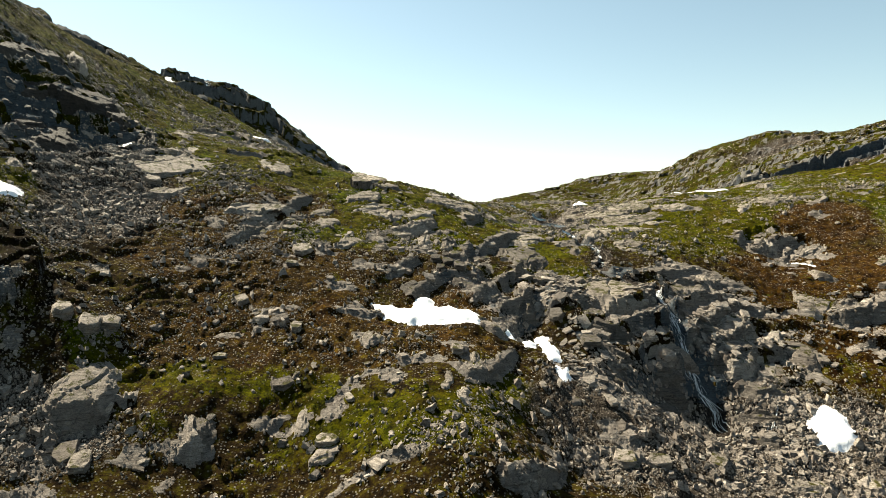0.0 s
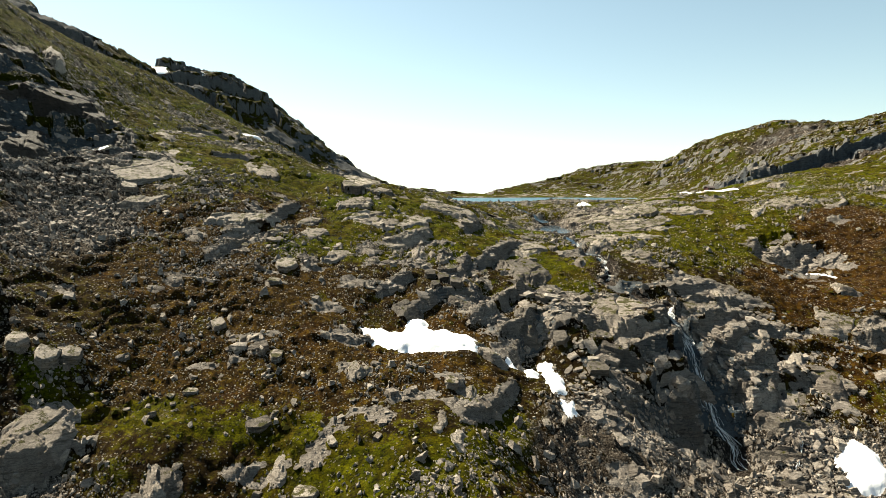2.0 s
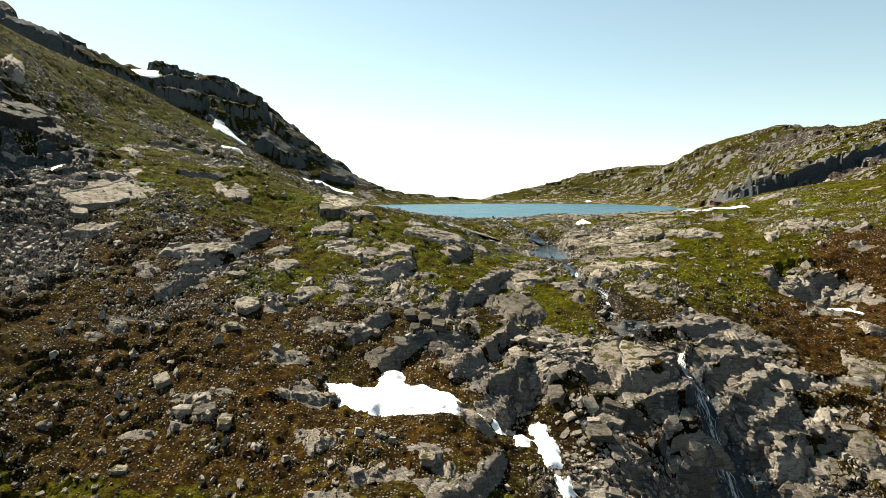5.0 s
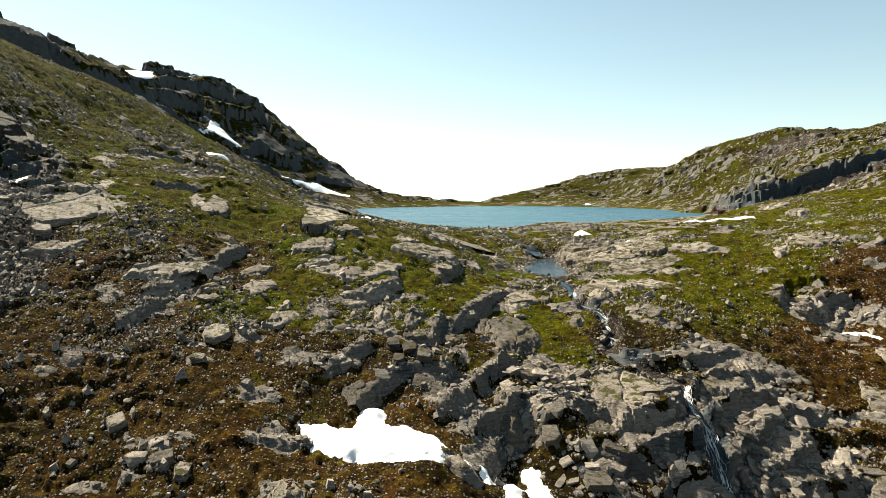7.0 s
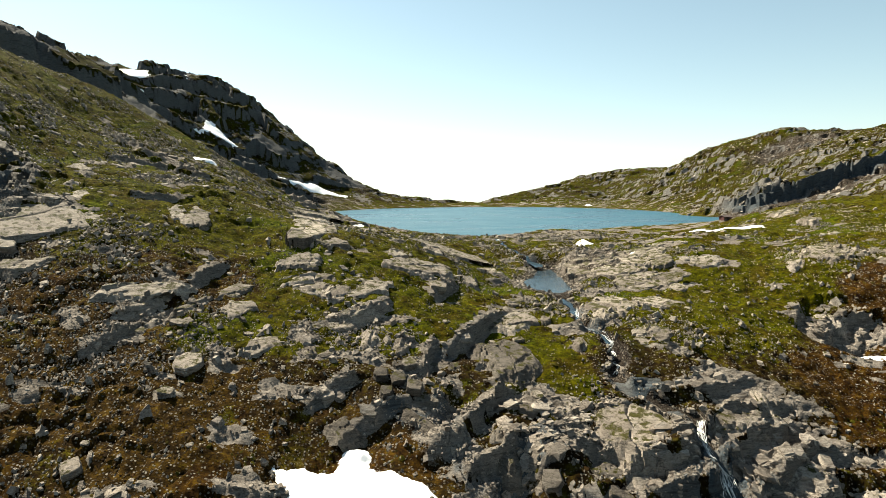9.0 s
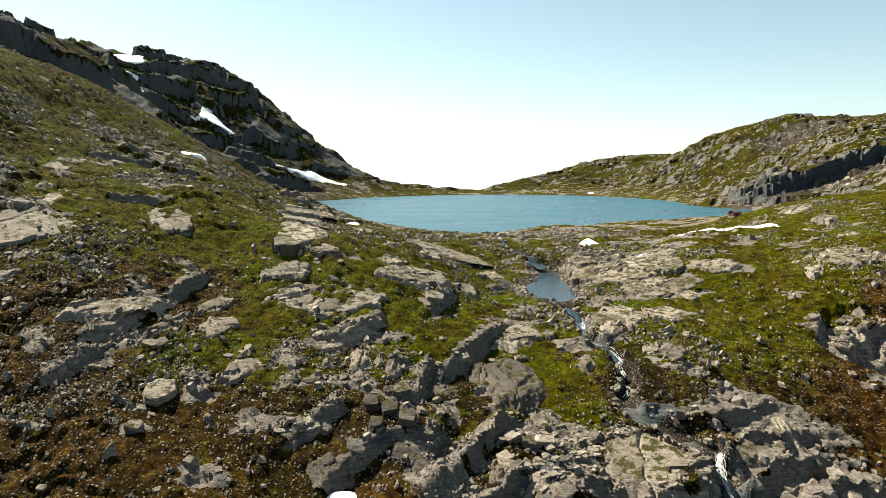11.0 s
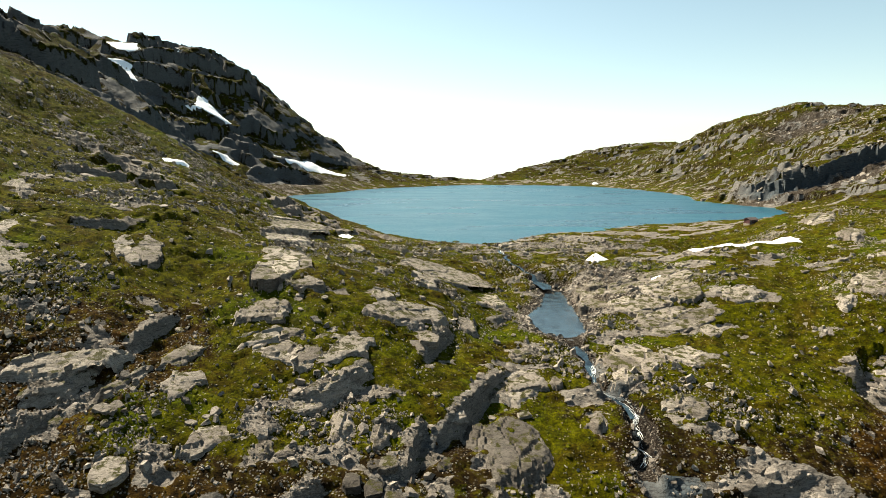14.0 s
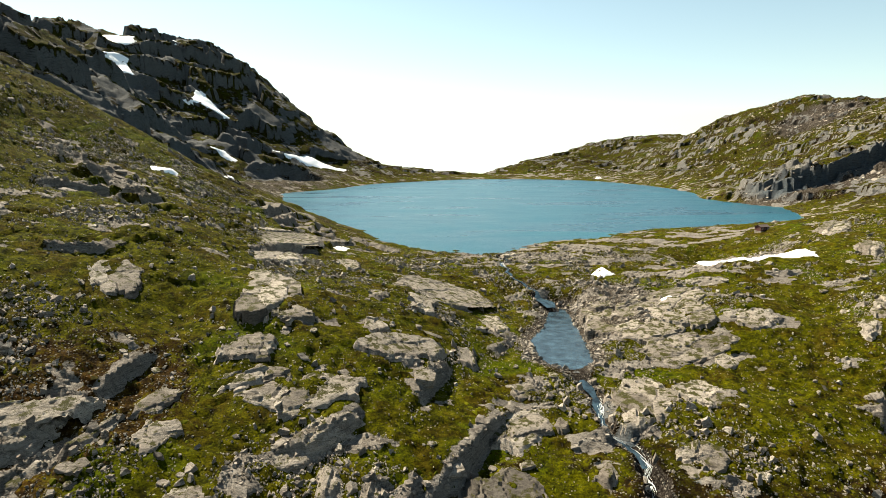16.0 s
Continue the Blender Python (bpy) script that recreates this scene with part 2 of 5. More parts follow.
def turf(name, *stops):
    m, n, l, p = material(name)
    pos = n.new("ShaderNodeNewGeometry")
    c = ramp(n, l, noise_node(n, l, pos.outputs["Position"], 0.09, 4, 0.6), *stops)
    r = ramp(n, l, pos.outputs["Random Per Island"], (0.0, (0.45, 0.42, 0.35)), (0.5, (0.95, 0.95, 0.9)), (0.85, (1.25, 1.22, 1.0)), (1.0, (1.7, 1.5, 1.0)))
    mul = n.new("ShaderNodeMix")
    mul.data_type, mul.blend_type = "RGBA", "MULTIPLY"
    mul.inputs["Factor"].default_value = 1.0
    l.new(c, mul.inputs["A"])
    l.new(r, mul.inputs["B"])
    l.new(mul.outputs["Result"], p.inputs["Base Color"])
    p.inputs["Roughness"].default_value, p.inputs["Specular IOR Level"].default_value = 0.95, 0.05
    return m


M_TUFT = turf("moss_and_grass", (0.34, (0.0270, 0.0220, 0.0015)), (0.46, (0.0360, 0.0370, 0.0010)), (0.62, (0.0480, 0.0520, 0.0010)))
M_HEATHER = turf("brown_heather", (0.36, (0.0150, 0.0070, 0.0020)), (0.52, (0.0260, 0.0150, 0.0026)), (0.66, (0.0350, 0.0310, 0.0030)))


def plain(name, colour, rough, scale=3.0, spread=0.25, metal=0.0):
    m, n, l, p = material(name)
    pos = n.new("ShaderNodeNewGeometry").outputs["Position"]
    lo, hi = tuple(c * (1 - spread) for c in colour), tuple(min(c * (1 + spread), 1.0) for c in colour)
    l.new(ramp(n, l, noise_node(n, l, pos, scale, 6, 0.65), (0.35, lo), (0.65, hi)), p.inputs["Base Color"])
    p.inputs["Roughness"].default_value, p.inputs["Metallic"].default_value = rough, metal
    b = n.new("ShaderNodeBump")
    b.inputs["Strength"].default_value, b.inputs["Distance"].default_value = 0.4, 0.1
    l.new(noise_node(n, l, pos, scale * 4, 4, 0.6), b.inputs["Height"])
    l.new(b.outputs[0], p.inputs["Normal"])
    return m


M_SNOW = plain("old_snow", (0.80, 0.81, 0.83), 0.6, 0.5, 0.05)
M_FOAM = plain("white_water", (0.58, 0.60, 0.61), 0.35, 1.4, 0.15)
M_RED = plain("red_paint", (0.055, 0.008, 0.007), 0.7, 2.0)
M_ROOFING = plain("dark_roofing", (0.055, 0.035, 0.032), 0.8, 1.5)
M_TRIM = plain("white_trim", (0.62, 0.60, 0.56), 0.6)
M_GLASS = plain("window_glass", (0.03, 0.035, 0.04), 0.1)

M_BROOK, n, l, p = material("brook_water")
pos = n.new("ShaderNodeNewGeometry").outputs["Position"]
l.new(ramp(n, l, noise_node(n, l, pos, 0.35, 5, 0.6), (0.35, (0.008, 0.014, 0.020)), (0.65, (0.030, 0.055, 0.075))), p.inputs["Base Color"])
p.inputs["Roughness"].default_value, p.inputs["IOR"].default_value = 0.12, 1.33
bump = n.new("ShaderNodeBump")
bump.inputs["Strength"].default_value, bump.inputs["Distance"].default_value = 0.6, 0.15
l.new(noise_node(n, l, pos, 1.6, 4, 0.6, 0.8), bump.inputs["Height"])
l.new(bump.outputs[0], p.inputs["Normal"])

# ---- landforms ----
def mix32(ix, iy, seed):
    h = ix.astype(np.int64).astype(np.uint32) * np.uint32(374761393) + iy.astype(np.int64).astype(np.uint32) * np.uint32(668265263)
    h = h + np.uint32((seed * 2246822519) % 4294967296)
    h = (h ^ (h >> np.uint32(13))) * np.uint32(1274126177)
    h = (h ^ (h >> np.uint32(15))) * np.uint32(2246822519)
    return (h ^ (h >> np.uint32(16))).astype(np.float64) / 4294967296.0


def value_noise(x, y, seed=0):
    ix, iy = np.floor(x), np.floor(y)
    fx, fy = x - ix, y - iy
    u, v = fx * fx * fx * (fx * (fx * 6 - 15) + 10), fy * fy * fy * (fy * (fy * 6 - 15) + 10)
    a, b = mix32(ix, iy, seed), mix32(ix + 1, iy, seed)
    c, d = mix32(ix, iy + 1, seed), mix32(ix + 1, iy + 1, seed)
    return (a + (b - a) * u) * (1 - v) + (c + (d - c) * u) * v


def fbm(x, y, octaves=4, seed=0, gain=0.5):
    total, amp, norm = 0.0, 1.0, 0.0
    for k in range(octaves):
        total = total + amp * value_noise(x * 2 ** k + 17.3 * k, y * 2 ** k - 9.1 * k, seed + k)
        norm, amp = norm + amp, amp * gain
    return total / norm  # 0 to 1


def smooth(lo, hi, v):
    t = np.clip((v - lo) / (hi - lo), 0, 1)
    return t * t * (3 - 2 * t)


def blocks(x, y, seed=0):
    """Broken rock: for each place the gap to the next block, the block's two chance numbers and the way from its middle."""
    ix, iy = np.floor(x), np.floor(y)
    f1, f2 = np.full(x.shape, 9.0), np.full(x.shape, 9.0)
    cx, cy, dx, dy = np.zeros(x.shape), np.zeros(x.shape), np.zeros(x.shape), np.zeros(x.shape)
    for i in (-1, 0, 1):
        for j in (-1, 0, 1):
            px, py = ix + i, iy + j
            ox, oy = x - px - 0.1 - 0.8 * mix32(px, py, seed), y - py - 0.1 - 0.8 * mix32(px, py, seed + 1)
            d = np.maximum(np.abs(ox) * 0.85 + np.abs(oy) * 0.35, np.abs(oy) * 0.95)
            near = d < f1
            f2 = np.where(near, f1, np.minimum(f2, d))
            f1 = np.where(near, d, f1)
            cx, cy = np.where(near, px, cx), np.where(near, py, cy)
            dx, dy = np.where(near, ox, dx), np.where(near, oy, dy)
    return f2 - f1, mix32(cx, cy, seed + 2), mix32(cx, cy, seed + 3), dx, dy


# Heights of the near ground every 30 m across (from x = -210), on lines 25 m apart.
NEAR = {
    75: (6.5, -8.3, -23, -36, -45, -52, -54, -52, -56, -60, -59, -54, -48, -42, -36),
    100: (23, 7.9, -7.7, -22, -33, -43, -47, -40, -50, -55, -53, -47, -40, -34, -28),
    125: (39, 23, 8.4, -4.9, -17.4, -31, -32, -31, -39, -48, -48, -41, -33, -27, -21),
    150: (53, 37, 22, 7.0, -9.5, -18.1, -20.0, -23, -26, -33, -36, -33, -25, -18.3, -11.8),
    175: (69, 53, 35, 15.1, -1.4, -4.9, -9.8, -13.4, -18.6, -19.2, -24, -23, -16.8, -8.7, -1.4),
    200: (88, 71, 50, 25, 11.0, 6.2, -1.9, -5.1, -12.4, -11.1, -14.1, -15.9, -7.7, 0.6, 8.0),
    225: (102, 83, 60, 34, 21, 14.0, 9.1, 2.5, -7.1, -9.8, -8.6, -2.5, 1.9, 7.1, 14.0),
    250: (109, 89, 63, 38, 26, 19.9, 9.4, 3.3, -7.2, -4.3, 0.1, 2.0, 6.1, 9.9, 17.4),
    275: (108, 89, 64, 44, 30, 19.7, 8.4, 2.3, -6.9, -2.2, 0.7, 2.3, 7.0, 11.8, 18.9),
    300: (103, 87, 64, 45, 32, 18.6, 7.2, 1.5, -0.4, 0.3, 1.7, 4.3, 9.0, 13.7, 19.6),
    325: (99, 84, 67, 48, 33, 18.2, 7.0, 2.1, 0.4, 1.3, 0.9, 1.7, 8.8, 14.9, 20),
    350: (95, 83, 71, 53, 34, 17.0, 5.7, -0.4, -1.5, 1.9, 1.0, 1.5, 7.9, 15.1, 19.5),
    375: (90, 78, 67, 50, 30, 13.7, 2.6, -3.7, -4.5, 0.6, 1.2, 1.3, 6.4, 12.0, 15.9),
    400: (86, 71, 57, 39, 23, 9.4, -0.8, -6.5, -7.7, -3.5, 0.4, 0.3, 3.0, 5.9, 9.6),
}
# The lake's basin and the hills round it, every 100 m across (from x = -600), on lines 100 m apart.
FAR = {
    300: (181, 169, 153, 131, 98, 36, 2, 2, 18, 30, 38, 45, 50, 53),
    400: (198, 187, 168, 136, 80, 28, -6, 0, 8, 23, 43, 58, 65, 69),
    500: (206, 196, 179, 150, 84, -2, -13, -13, -7, 19, 54, 69, 78, 82),
    600: (205, 194, 176, 139, 57, -10, -16, -16, -6, 31, 61, 79, 90, 94),
    700: (200, 178, 150, 84, 20, -10, -17, -17, -10, 18, 64, 90, 102, 104),
    800: (209, 176, 136, 81, 49, -1, -15, -16, -10, 16, 59, 94, 110, 110),
    900: (229, 213, 179, 119, 50, 8, -12, -13, -5, 14, 36, 90, 112, 108),
    1000: (238, 227, 206, 171, 102, 34, 2, -2, 2, 15, 53, 117, 95, 91),
    1100: (230, 220, 210, 180, 89, 22, 10, 4, 12, 18, 64, 107, 93, 81),
    1200: (207, 190, 167, 127, 53, 5, -9, 3, 26, 36, 56, 82, 81, 73),
    1300: (177, 151, 118, 76, 27, -11, -26, -12, 24, 57, 68, 65, 64, 60),
    1400: (146, 116, 80, 40, 3, -24, -35, -24, 7, 36, 46, 45, 45, 44),
}


def lattice(table, x, y, x0, dx, dy):
    """Catmull-Rom through the rows of a table of heights."""
    g = np.array([table[k] for k in sorted(table)], float)
    y0 = min(table)
    g = np.pad(g, 1, mode="reflect", reflect_type="odd")
    u = np.clip((x - x0) / dx, 0, g.shape[1] - 3.001)
    v = np.clip((y - y0) / dy, 0, g.shape[0] - 3.001)
    i, j = u.astype(int), v.astype(int)

    def weights(t):
        return (-t + 2 * t * t - t ** 3) / 2, (2 - 5 * t * t + 3 * t ** 3) / 2, (t + 4 * t * t - 3 * t ** 3) / 2, (t ** 3 - t * t) / 2

    wu, wv, total = weights(u - i), weights(v - j), 0.0
    for a in range(4):
        for b in range(4):
            total = total + wv[a] * wu[b] * g[j + a, i + b]
    return total


# Crests against the sky: x, y, height; then how steeply their flanks fall.
CRESTS = (
    (((-330, 480, 142), (-262, 530, 128), (-259, 570, 122), (-247, 600, 107), (-236, 620, 92), (-233, 640, 68), (-218, 660, 42), (-202, 680, 25)), 1.5),
    (((-560, 870, 214), (-465, 900, 204), (-420, 960, 199), (-374, 1002, 202), (-343, 1030, 198), (-311, 1050, 188), (-296, 1077, 171), (-272, 1110, 158), (-245, 1120, 117)), 1.3),
    (((-232, 1120, 108), (-191, 1090, 85), (-164, 1050, 77), (-139, 1030, 50), (-113, 1020, 30), (-74, 1030, 20), (-9, 1060, 13), (69, 1080, 5)), 0.8),
    (((82, 1120, 8), (137, 1150, 22), (228, 1300, 40), (311, 1300, 61), (384, 1300, 69), (451, 1300, 71)), 0.3),
    (((401, 1080, 75), (421, 1050, 92), (437, 1050, 98), (468, 1000, 107), (521, 960, 111), (566, 930, 109), (680, 880, 112)), 0.55),
)


def crest(x, y, nodes, fall):
    best = np.full(x.shape, -999.0)
    for (ax, ay, az), (bx, by, bz) in zip(nodes, nodes[1:]):
        ex, ey = bx - ax, by - ay
        t = np.clip(((x - ax) * ex + (y - ay) * ey) / (ex * ex + ey * ey), 0, 1)
        d = np.hypot(x - ax - t * ex, y - ay - t * ey)
        best = np.maximum(best, az + (bz - az) * t - fall * np.maximum(d - 4, 0))
    return best


def patch(x, y, spots):
    """1 inside the ellipses (x, y, half length, half width, heading in degrees), fading to 0 outside."""
    total = np.zeros(np.shape(x))
    for px, py, rl, rw, turn in spots:
        c, s = math.cos(radians(turn)), math.sin(radians(turn))
        u, v = ((x - px) * c + (y - py) * s) / rl, (-(x - px) * s + (y - py) * c) / rw
        total = np.maximum(total, smooth(1.35, 0.65, np.hypot(u, v)))
    return total


CLIFFS = ((-48, 340, 34, 14, -52), (-95, 292, 30, 10, -40), (62, 156, 26, 17, 10), (-132, 212, 34, 36, 70), (108, 208, 12, 9, 0), (20, 160, 16, 10, 20), (118, 158, 20, 14, 0))
MEADOW = ((-140, 300, 60, 75, 0), (-60, 125, 14, 9, 0), (-38, 122, 20, 7, 0), (-70, 245, 60, 46, -35), (-20, 208, 40, 22, 10), (-100, 250, 30, 40, 0), (0, 120, 22, 10, 0), (80, 245, 50, 30, 0), (88, 208, 20, 17, 20), (-15, 190, 40, 16, 15), (-5, 112, 26, 13, 10), (5, 235, 30, 26, 0), (110, 235, 34, 22, 20), (30, 178, 9, 14, 0), (-45, 300, 50, 40, 0), (-105, 165, 14, 9, 0), (140, 290, 40, 40, 0))
MEADOW_RIGHT = ((84, 222, 30, 34, 20), (112, 190, 34, 30, 10))
HEATH = ((-35, 155, 46, 15, -8), (-50, 192, 22, 20, 30),  (-30, 132, 40, 12, 0), (112, 185, 30, 18, 10), (-70, 178, 30, 14, 20), (105, 150, 18, 16, 0), (128, 215, 16, 14, 0), (95, 168, 14, 10, 0))
SCREE = ((-98, 185, 16, 34, 20), (-76, 104, 20, 9, 0), (38, 122, 22, 16, 20), (70, 128, 26, 12, 0), (58, 262, 12, 22, -10), (70, 110, 40, 12, 0))
SLABS = ((92, 362, 62, 22, 22), (20, 318, 30, 16, 0), (75, 275, 45, 26, -10), (60, 228, 16, 20, 0), (18, 172, 12, 14, 0), (12, 270, 22, 14, 0), (70, 315, 60, 22, 5), (-10, 178, 30, 12, 10), (66, 172, 16, 9, 0), (85, 240, 24, 10, 10), (-88, 212, 16, 8, 10), (35, 215, 8, 16, 0))


WET_ROCK = ((58, 141, 15, 17, 10), (34, 138, 12, 12, 0), (20, 152, 14, 6, 40), (50, 186, 8, 14, 0), (68, 132, 12, 10, 0), (-6, 158, 22, 5, 10), (8, 172, 6, 12, -20))
SOAKED = ((2, 158, 22, 16, 10), (30, 142, 14, 14, 0), (55, 133, 26, 11, 5), (14, 176, 10, 14, -20))
# Knolls and hollows on the near ground: x, y, radius, height.
KNOLLS = ((88, 282, 7, 1.2), (99, 284, 7, 2.0), (112, 286, 8, 2.2), (125, 288, 8, 1.6), (56, 133, 6, -3.5), (114, 322, 13, -4.5), (-8, 148, 9, -2.8), (28, 153, 5, 3.0), (22, 146, 5, -2.0), (-43, 218, 7, -3.5), (-46, 114, 7, 4.3), (68, 229, 17, 2.2), (51, 155, 7, 4.5), (23, 147, 7, -3.4), (-112, 208, 7, -3.6), (-70, 125, 7, 3.3), (23, 112, 7, -3.5), (107, 334, 7, -3.5), (-136, 308, 7, -3.3), (109, 203, 7, -2.7), (107, 252, 7, -3.2), (-131, 224, 7, 3.2), (11, 100, 7, 2.8), (-19, 203, 11, 1.8), (20, 223, 7, -1.8), (49, 136, 7, -2.6), (-117, 245, 7, -1.8))


def bare_height(x, y):
    near = lattice(NEAR, x, y, -210, 30, 25)
    for kx, ky, kr, kh in KNOLLS:
        near = near + kh * np.exp(-((x - kx) ** 2 + (y - ky) ** 2) / (2 * kr * kr))
    far = lattice(FAR, x, y, -600, 100, 100)
    for nodes, fall in CRESTS:
        far = np.maximum(far, crest(x, y, nodes, fall))
    w = smooth(232, 186, np.abs(x)) * smooth(398, 352, y)
    h = near * w + far * (1 - w)
    h = h - 0.55 * np.clip(75 - y, 0, 110) * (0.55 + 0.45 * smooth(400, 100, np.abs(x)))
    out = np.maximum(np.maximum(smooth(1380, 2300, y), smooth(700, 1800, np.abs(x))), smooth(-300, -1500, y))
    return h * (1 - out) - 260 * out


# The brook: middle line from the lake to the foot of the falls (x, y, half width, how deep it is cut in).
BROOK = ((34, 352, 1.5, 0.8), (34, 340, 1.2, 0.9), (31, 328, 0.9, 1.1), (33.5, 318, 1.0, 1.3), (31, 309, 0.9, 1.1), (32, 300, 1.3, 1.1), (35, 294, 1.1, 1.1), (37, 289, 1.2, 1.2), (43, 280, 2.2, 2.0), (44, 270, 3.0, 2.4), (41, 226, 2.6, 0.9), (42, 214, 1.8, 1.3), (42.5, 202, 1.5, 1.6), (47, 193, 1.4, 1.8), (47, 188, 1.4, 1.8), (44, 181, 1.5, 1.5), (46, 174, 1.4, 1.2), (55, 167, 1.3, 1.2), (55.5, 157, 1.3, 1.8), (55, 150, 1.5, 2.0), (57, 144, 1.6, 1.8), (58.5, 137, 2.2, 1.4), (59, 130, 2.4, 1.0))
BROOK = tuple((x + 0.8 * math.sin(y * 0.42) + 0.5 * math.sin(y * 1.1 + 1), y, w * (0.42 if y > 285 else 0.6 if 195 < y < 226 else 0.85), d * (0.6 if y > 285 else 1)) for x, y, w, d in
              ((ax + (bx - ax) * t, ay + (by - ay) * t, aw + (bw - aw) * t, ad + (bd - ad) * t)
               for (ax, ay, aw, ad), (bx, by, bw, bd) in zip(BROOK, BROOK[1:]) for t in (0, 0.34, 0.67)))
POND = ((43.8, 281), (47.8, 279), (47.5, 262), (46.5, 239), (45.5, 230), (38.5, 225), (34, 230), (33, 246), (38.5, 259), (41, 271))
POND_LEVEL = -8.4


def along(x, y, line):
    """Distance to a line with half widths, in half widths, and the depth there."""
    x, y = np.asarray(x, float), np.asarray(y, float)
    best, deep = np.full(x.shape, 99.0), np.zeros(x.shape)
    close = (np.abs(x - 45) < 35) & (y > 100) & (y < 380)
    if not close.all():
        if close.any():
            best[close], deep[close] = along(x[close], y[close], line)
        return best, deep
    for (ax, ay, aw, ad), (bx, by, bw, bd) in zip(line, line[1:]):
        ex, ey = bx - ax, by - ay
        t = np.clip(((x - ax) * ex + (y - ay) * ey) / (ex * ex + ey * ey), 0, 1)
        d = np.hypot(x - ax - t * ex, y - ay - t * ey) / (aw + (bw - aw) * t)
        deep = np.where(d < best, ad + (bd - ad) * t, deep)
        best = np.minimum(best, d)
    return best, deep


def inside(x, y, outline):
    """Signed distance in metres to a closed outline, positive inside."""
    x, y = np.asarray(x, float), np.asarray(y, float)
    best, odd = np.full(x.shape, 1e9), np.zeros(x.shape, bool)
    for (ax, ay), (bx, by) in zip(outline, outline[1:] + outline[:1]):
        ex, ey = bx - ax, by - ay
        t = np.clip(((x - ax) * ex + (y - ay) * ey) / (ex * ex + ey * ey), 0, 1)
        best = np.minimum(best, np.hypot(x - ax - t * ex, y - ay - t * ey))
        if ay != by:
            odd ^= ((ay > y) != (by > y)) & (x < ax + (y - ay) / (by - ay) * ex)
    return np.where(odd, best, -best)


# The scarp on the far hill, from the point in the lake: x, y, how far the ground drops in front of it.
SCARP = ((206, 632, 0), (238, 606, 3), (252, 588, 5), (270, 576, 8), (295, 577, 13), (316, 586, 17), (345, 589, 14), (420, 604, 10), (520, 640, 0))


# Broken edges of the near rock: x, y and how far the ground drops on the right of each line.
LEDGES = (
    ((-57, 173, 0), (-53, 178, 2.6), (-50, 183, 3.2), (-48, 190, 0)), ((-47, 188, 0), (-46, 192, 2.2), (-44, 199, 2.8), (-41, 208, 0)),
    ((-17, 183, 0), (-10, 187, 2.6), (-5, 191, 3.4), (0, 200, 0)), ((5, 198, 0), (9, 206, 2.6), (12, 213, 2.4), (14, 220, 0)),
    ((13, 180, 0), (16, 188, 2.6), (21, 199, 2.8), (30, 212, 0)), ((-43, 256, 0), (-40, 275, 4.0), (-38, 288, 4.0), (-26, 294, 0)),
    ((-30, 346, 0), (-20, 337, 3.0), (-9, 326, 3.0), (-2, 319, 0)), ((47, 265, 0), (54, 262, 1.5), (60, 259, 1.5), (66, 258, 0)),
    ((19, 221, 0), (23, 231, 1.6), (29, 246, 1.6), (33, 258, 0)), ((29, 158, 0), (35, 156.5, 3.6), (41, 154.5, 3.8), (48, 152, 0)),
    ((14, 138, 0), (17, 146, 3.2), (20, 153, 3.0), (26, 162, 0)), ((5, 169, 0), (6.5, 175, 3.2), (7.5, 181, 3.2), (9, 188, 0)),
    ((96, 212, 0), (99, 205, 3.6), (104, 201.5, 4.0), (112, 204, 0)), ((8, 177, 0), (12, 184, 2.4), (18, 194, 2.6), (26, 208, 0)),
    ((-17, 157, 0), (-12, 163, 2.4), (-8, 167.5, 2.4), (-2, 171, 0)), ((-8, 153, 0), (-4, 158, 2.6), (0, 162, 2.6), (5, 165, 0)),
    ((33, 137, 0), (38, 136, 3.4), (45, 136.5, 4.0), (55, 140, 0)), ((-71, 101, 0), (-66, 105.5, 2.0), (-61, 110, 2.0), (-56, 115, 0)),
    ((-60, 159, 0), (-54, 169, 2.0), (-48, 179, 2.0), (-41, 189, 0)),
    ((58, 152, 0), (62, 149, 3.0), (66, 143, 3.4), (68, 132, 0)), ((5, 94, 0), (12, 95, 2.5), (18, 101, 3.0), (24, 116, 0)),
    ((39, 203, 0), (43, 201, 2.2), (47, 200.5, 2.2), (54, 206, 0)), ((-106, 265, 0), (-99, 271, 2.6), (-90, 276, 2.6), (-82, 279, 0)),
    ((-80, 229, 0), (-72, 231, 2.0), (-66, 234, 2.0), (-58, 244, 0)), ((4, 120, 0), (9, 123, 3.0), (13, 128, 3.0), (16, 137, 0)),
)


def beside(x, y, line):
    """Signed distance to an open line, positive on its left side, and the value along it."""
    best, sign, value = np.full(x.shape, 1e9), np.ones(x.shape), np.zeros(x.shape)
    for (ax, ay, av), (bx, by, bv) in zip(line, line[1:]):
        ex, ey = bx - ax, by - ay
        t = np.clip(((x - ax) * ex + (y - ay) * ey) / (ex * ex + ey * ey), 0, 1)
        d = np.hypot(x - ax - t * ex, y - ay - t * ey)
        near = d < best
        sign = np.where(near, np.sign(ex * (y - ay) - ey * (x - ax)), sign)
        value = np.where(near, av + (bv - av) * t, value)
        best = np.minimum(best, d)
    return best * sign, value


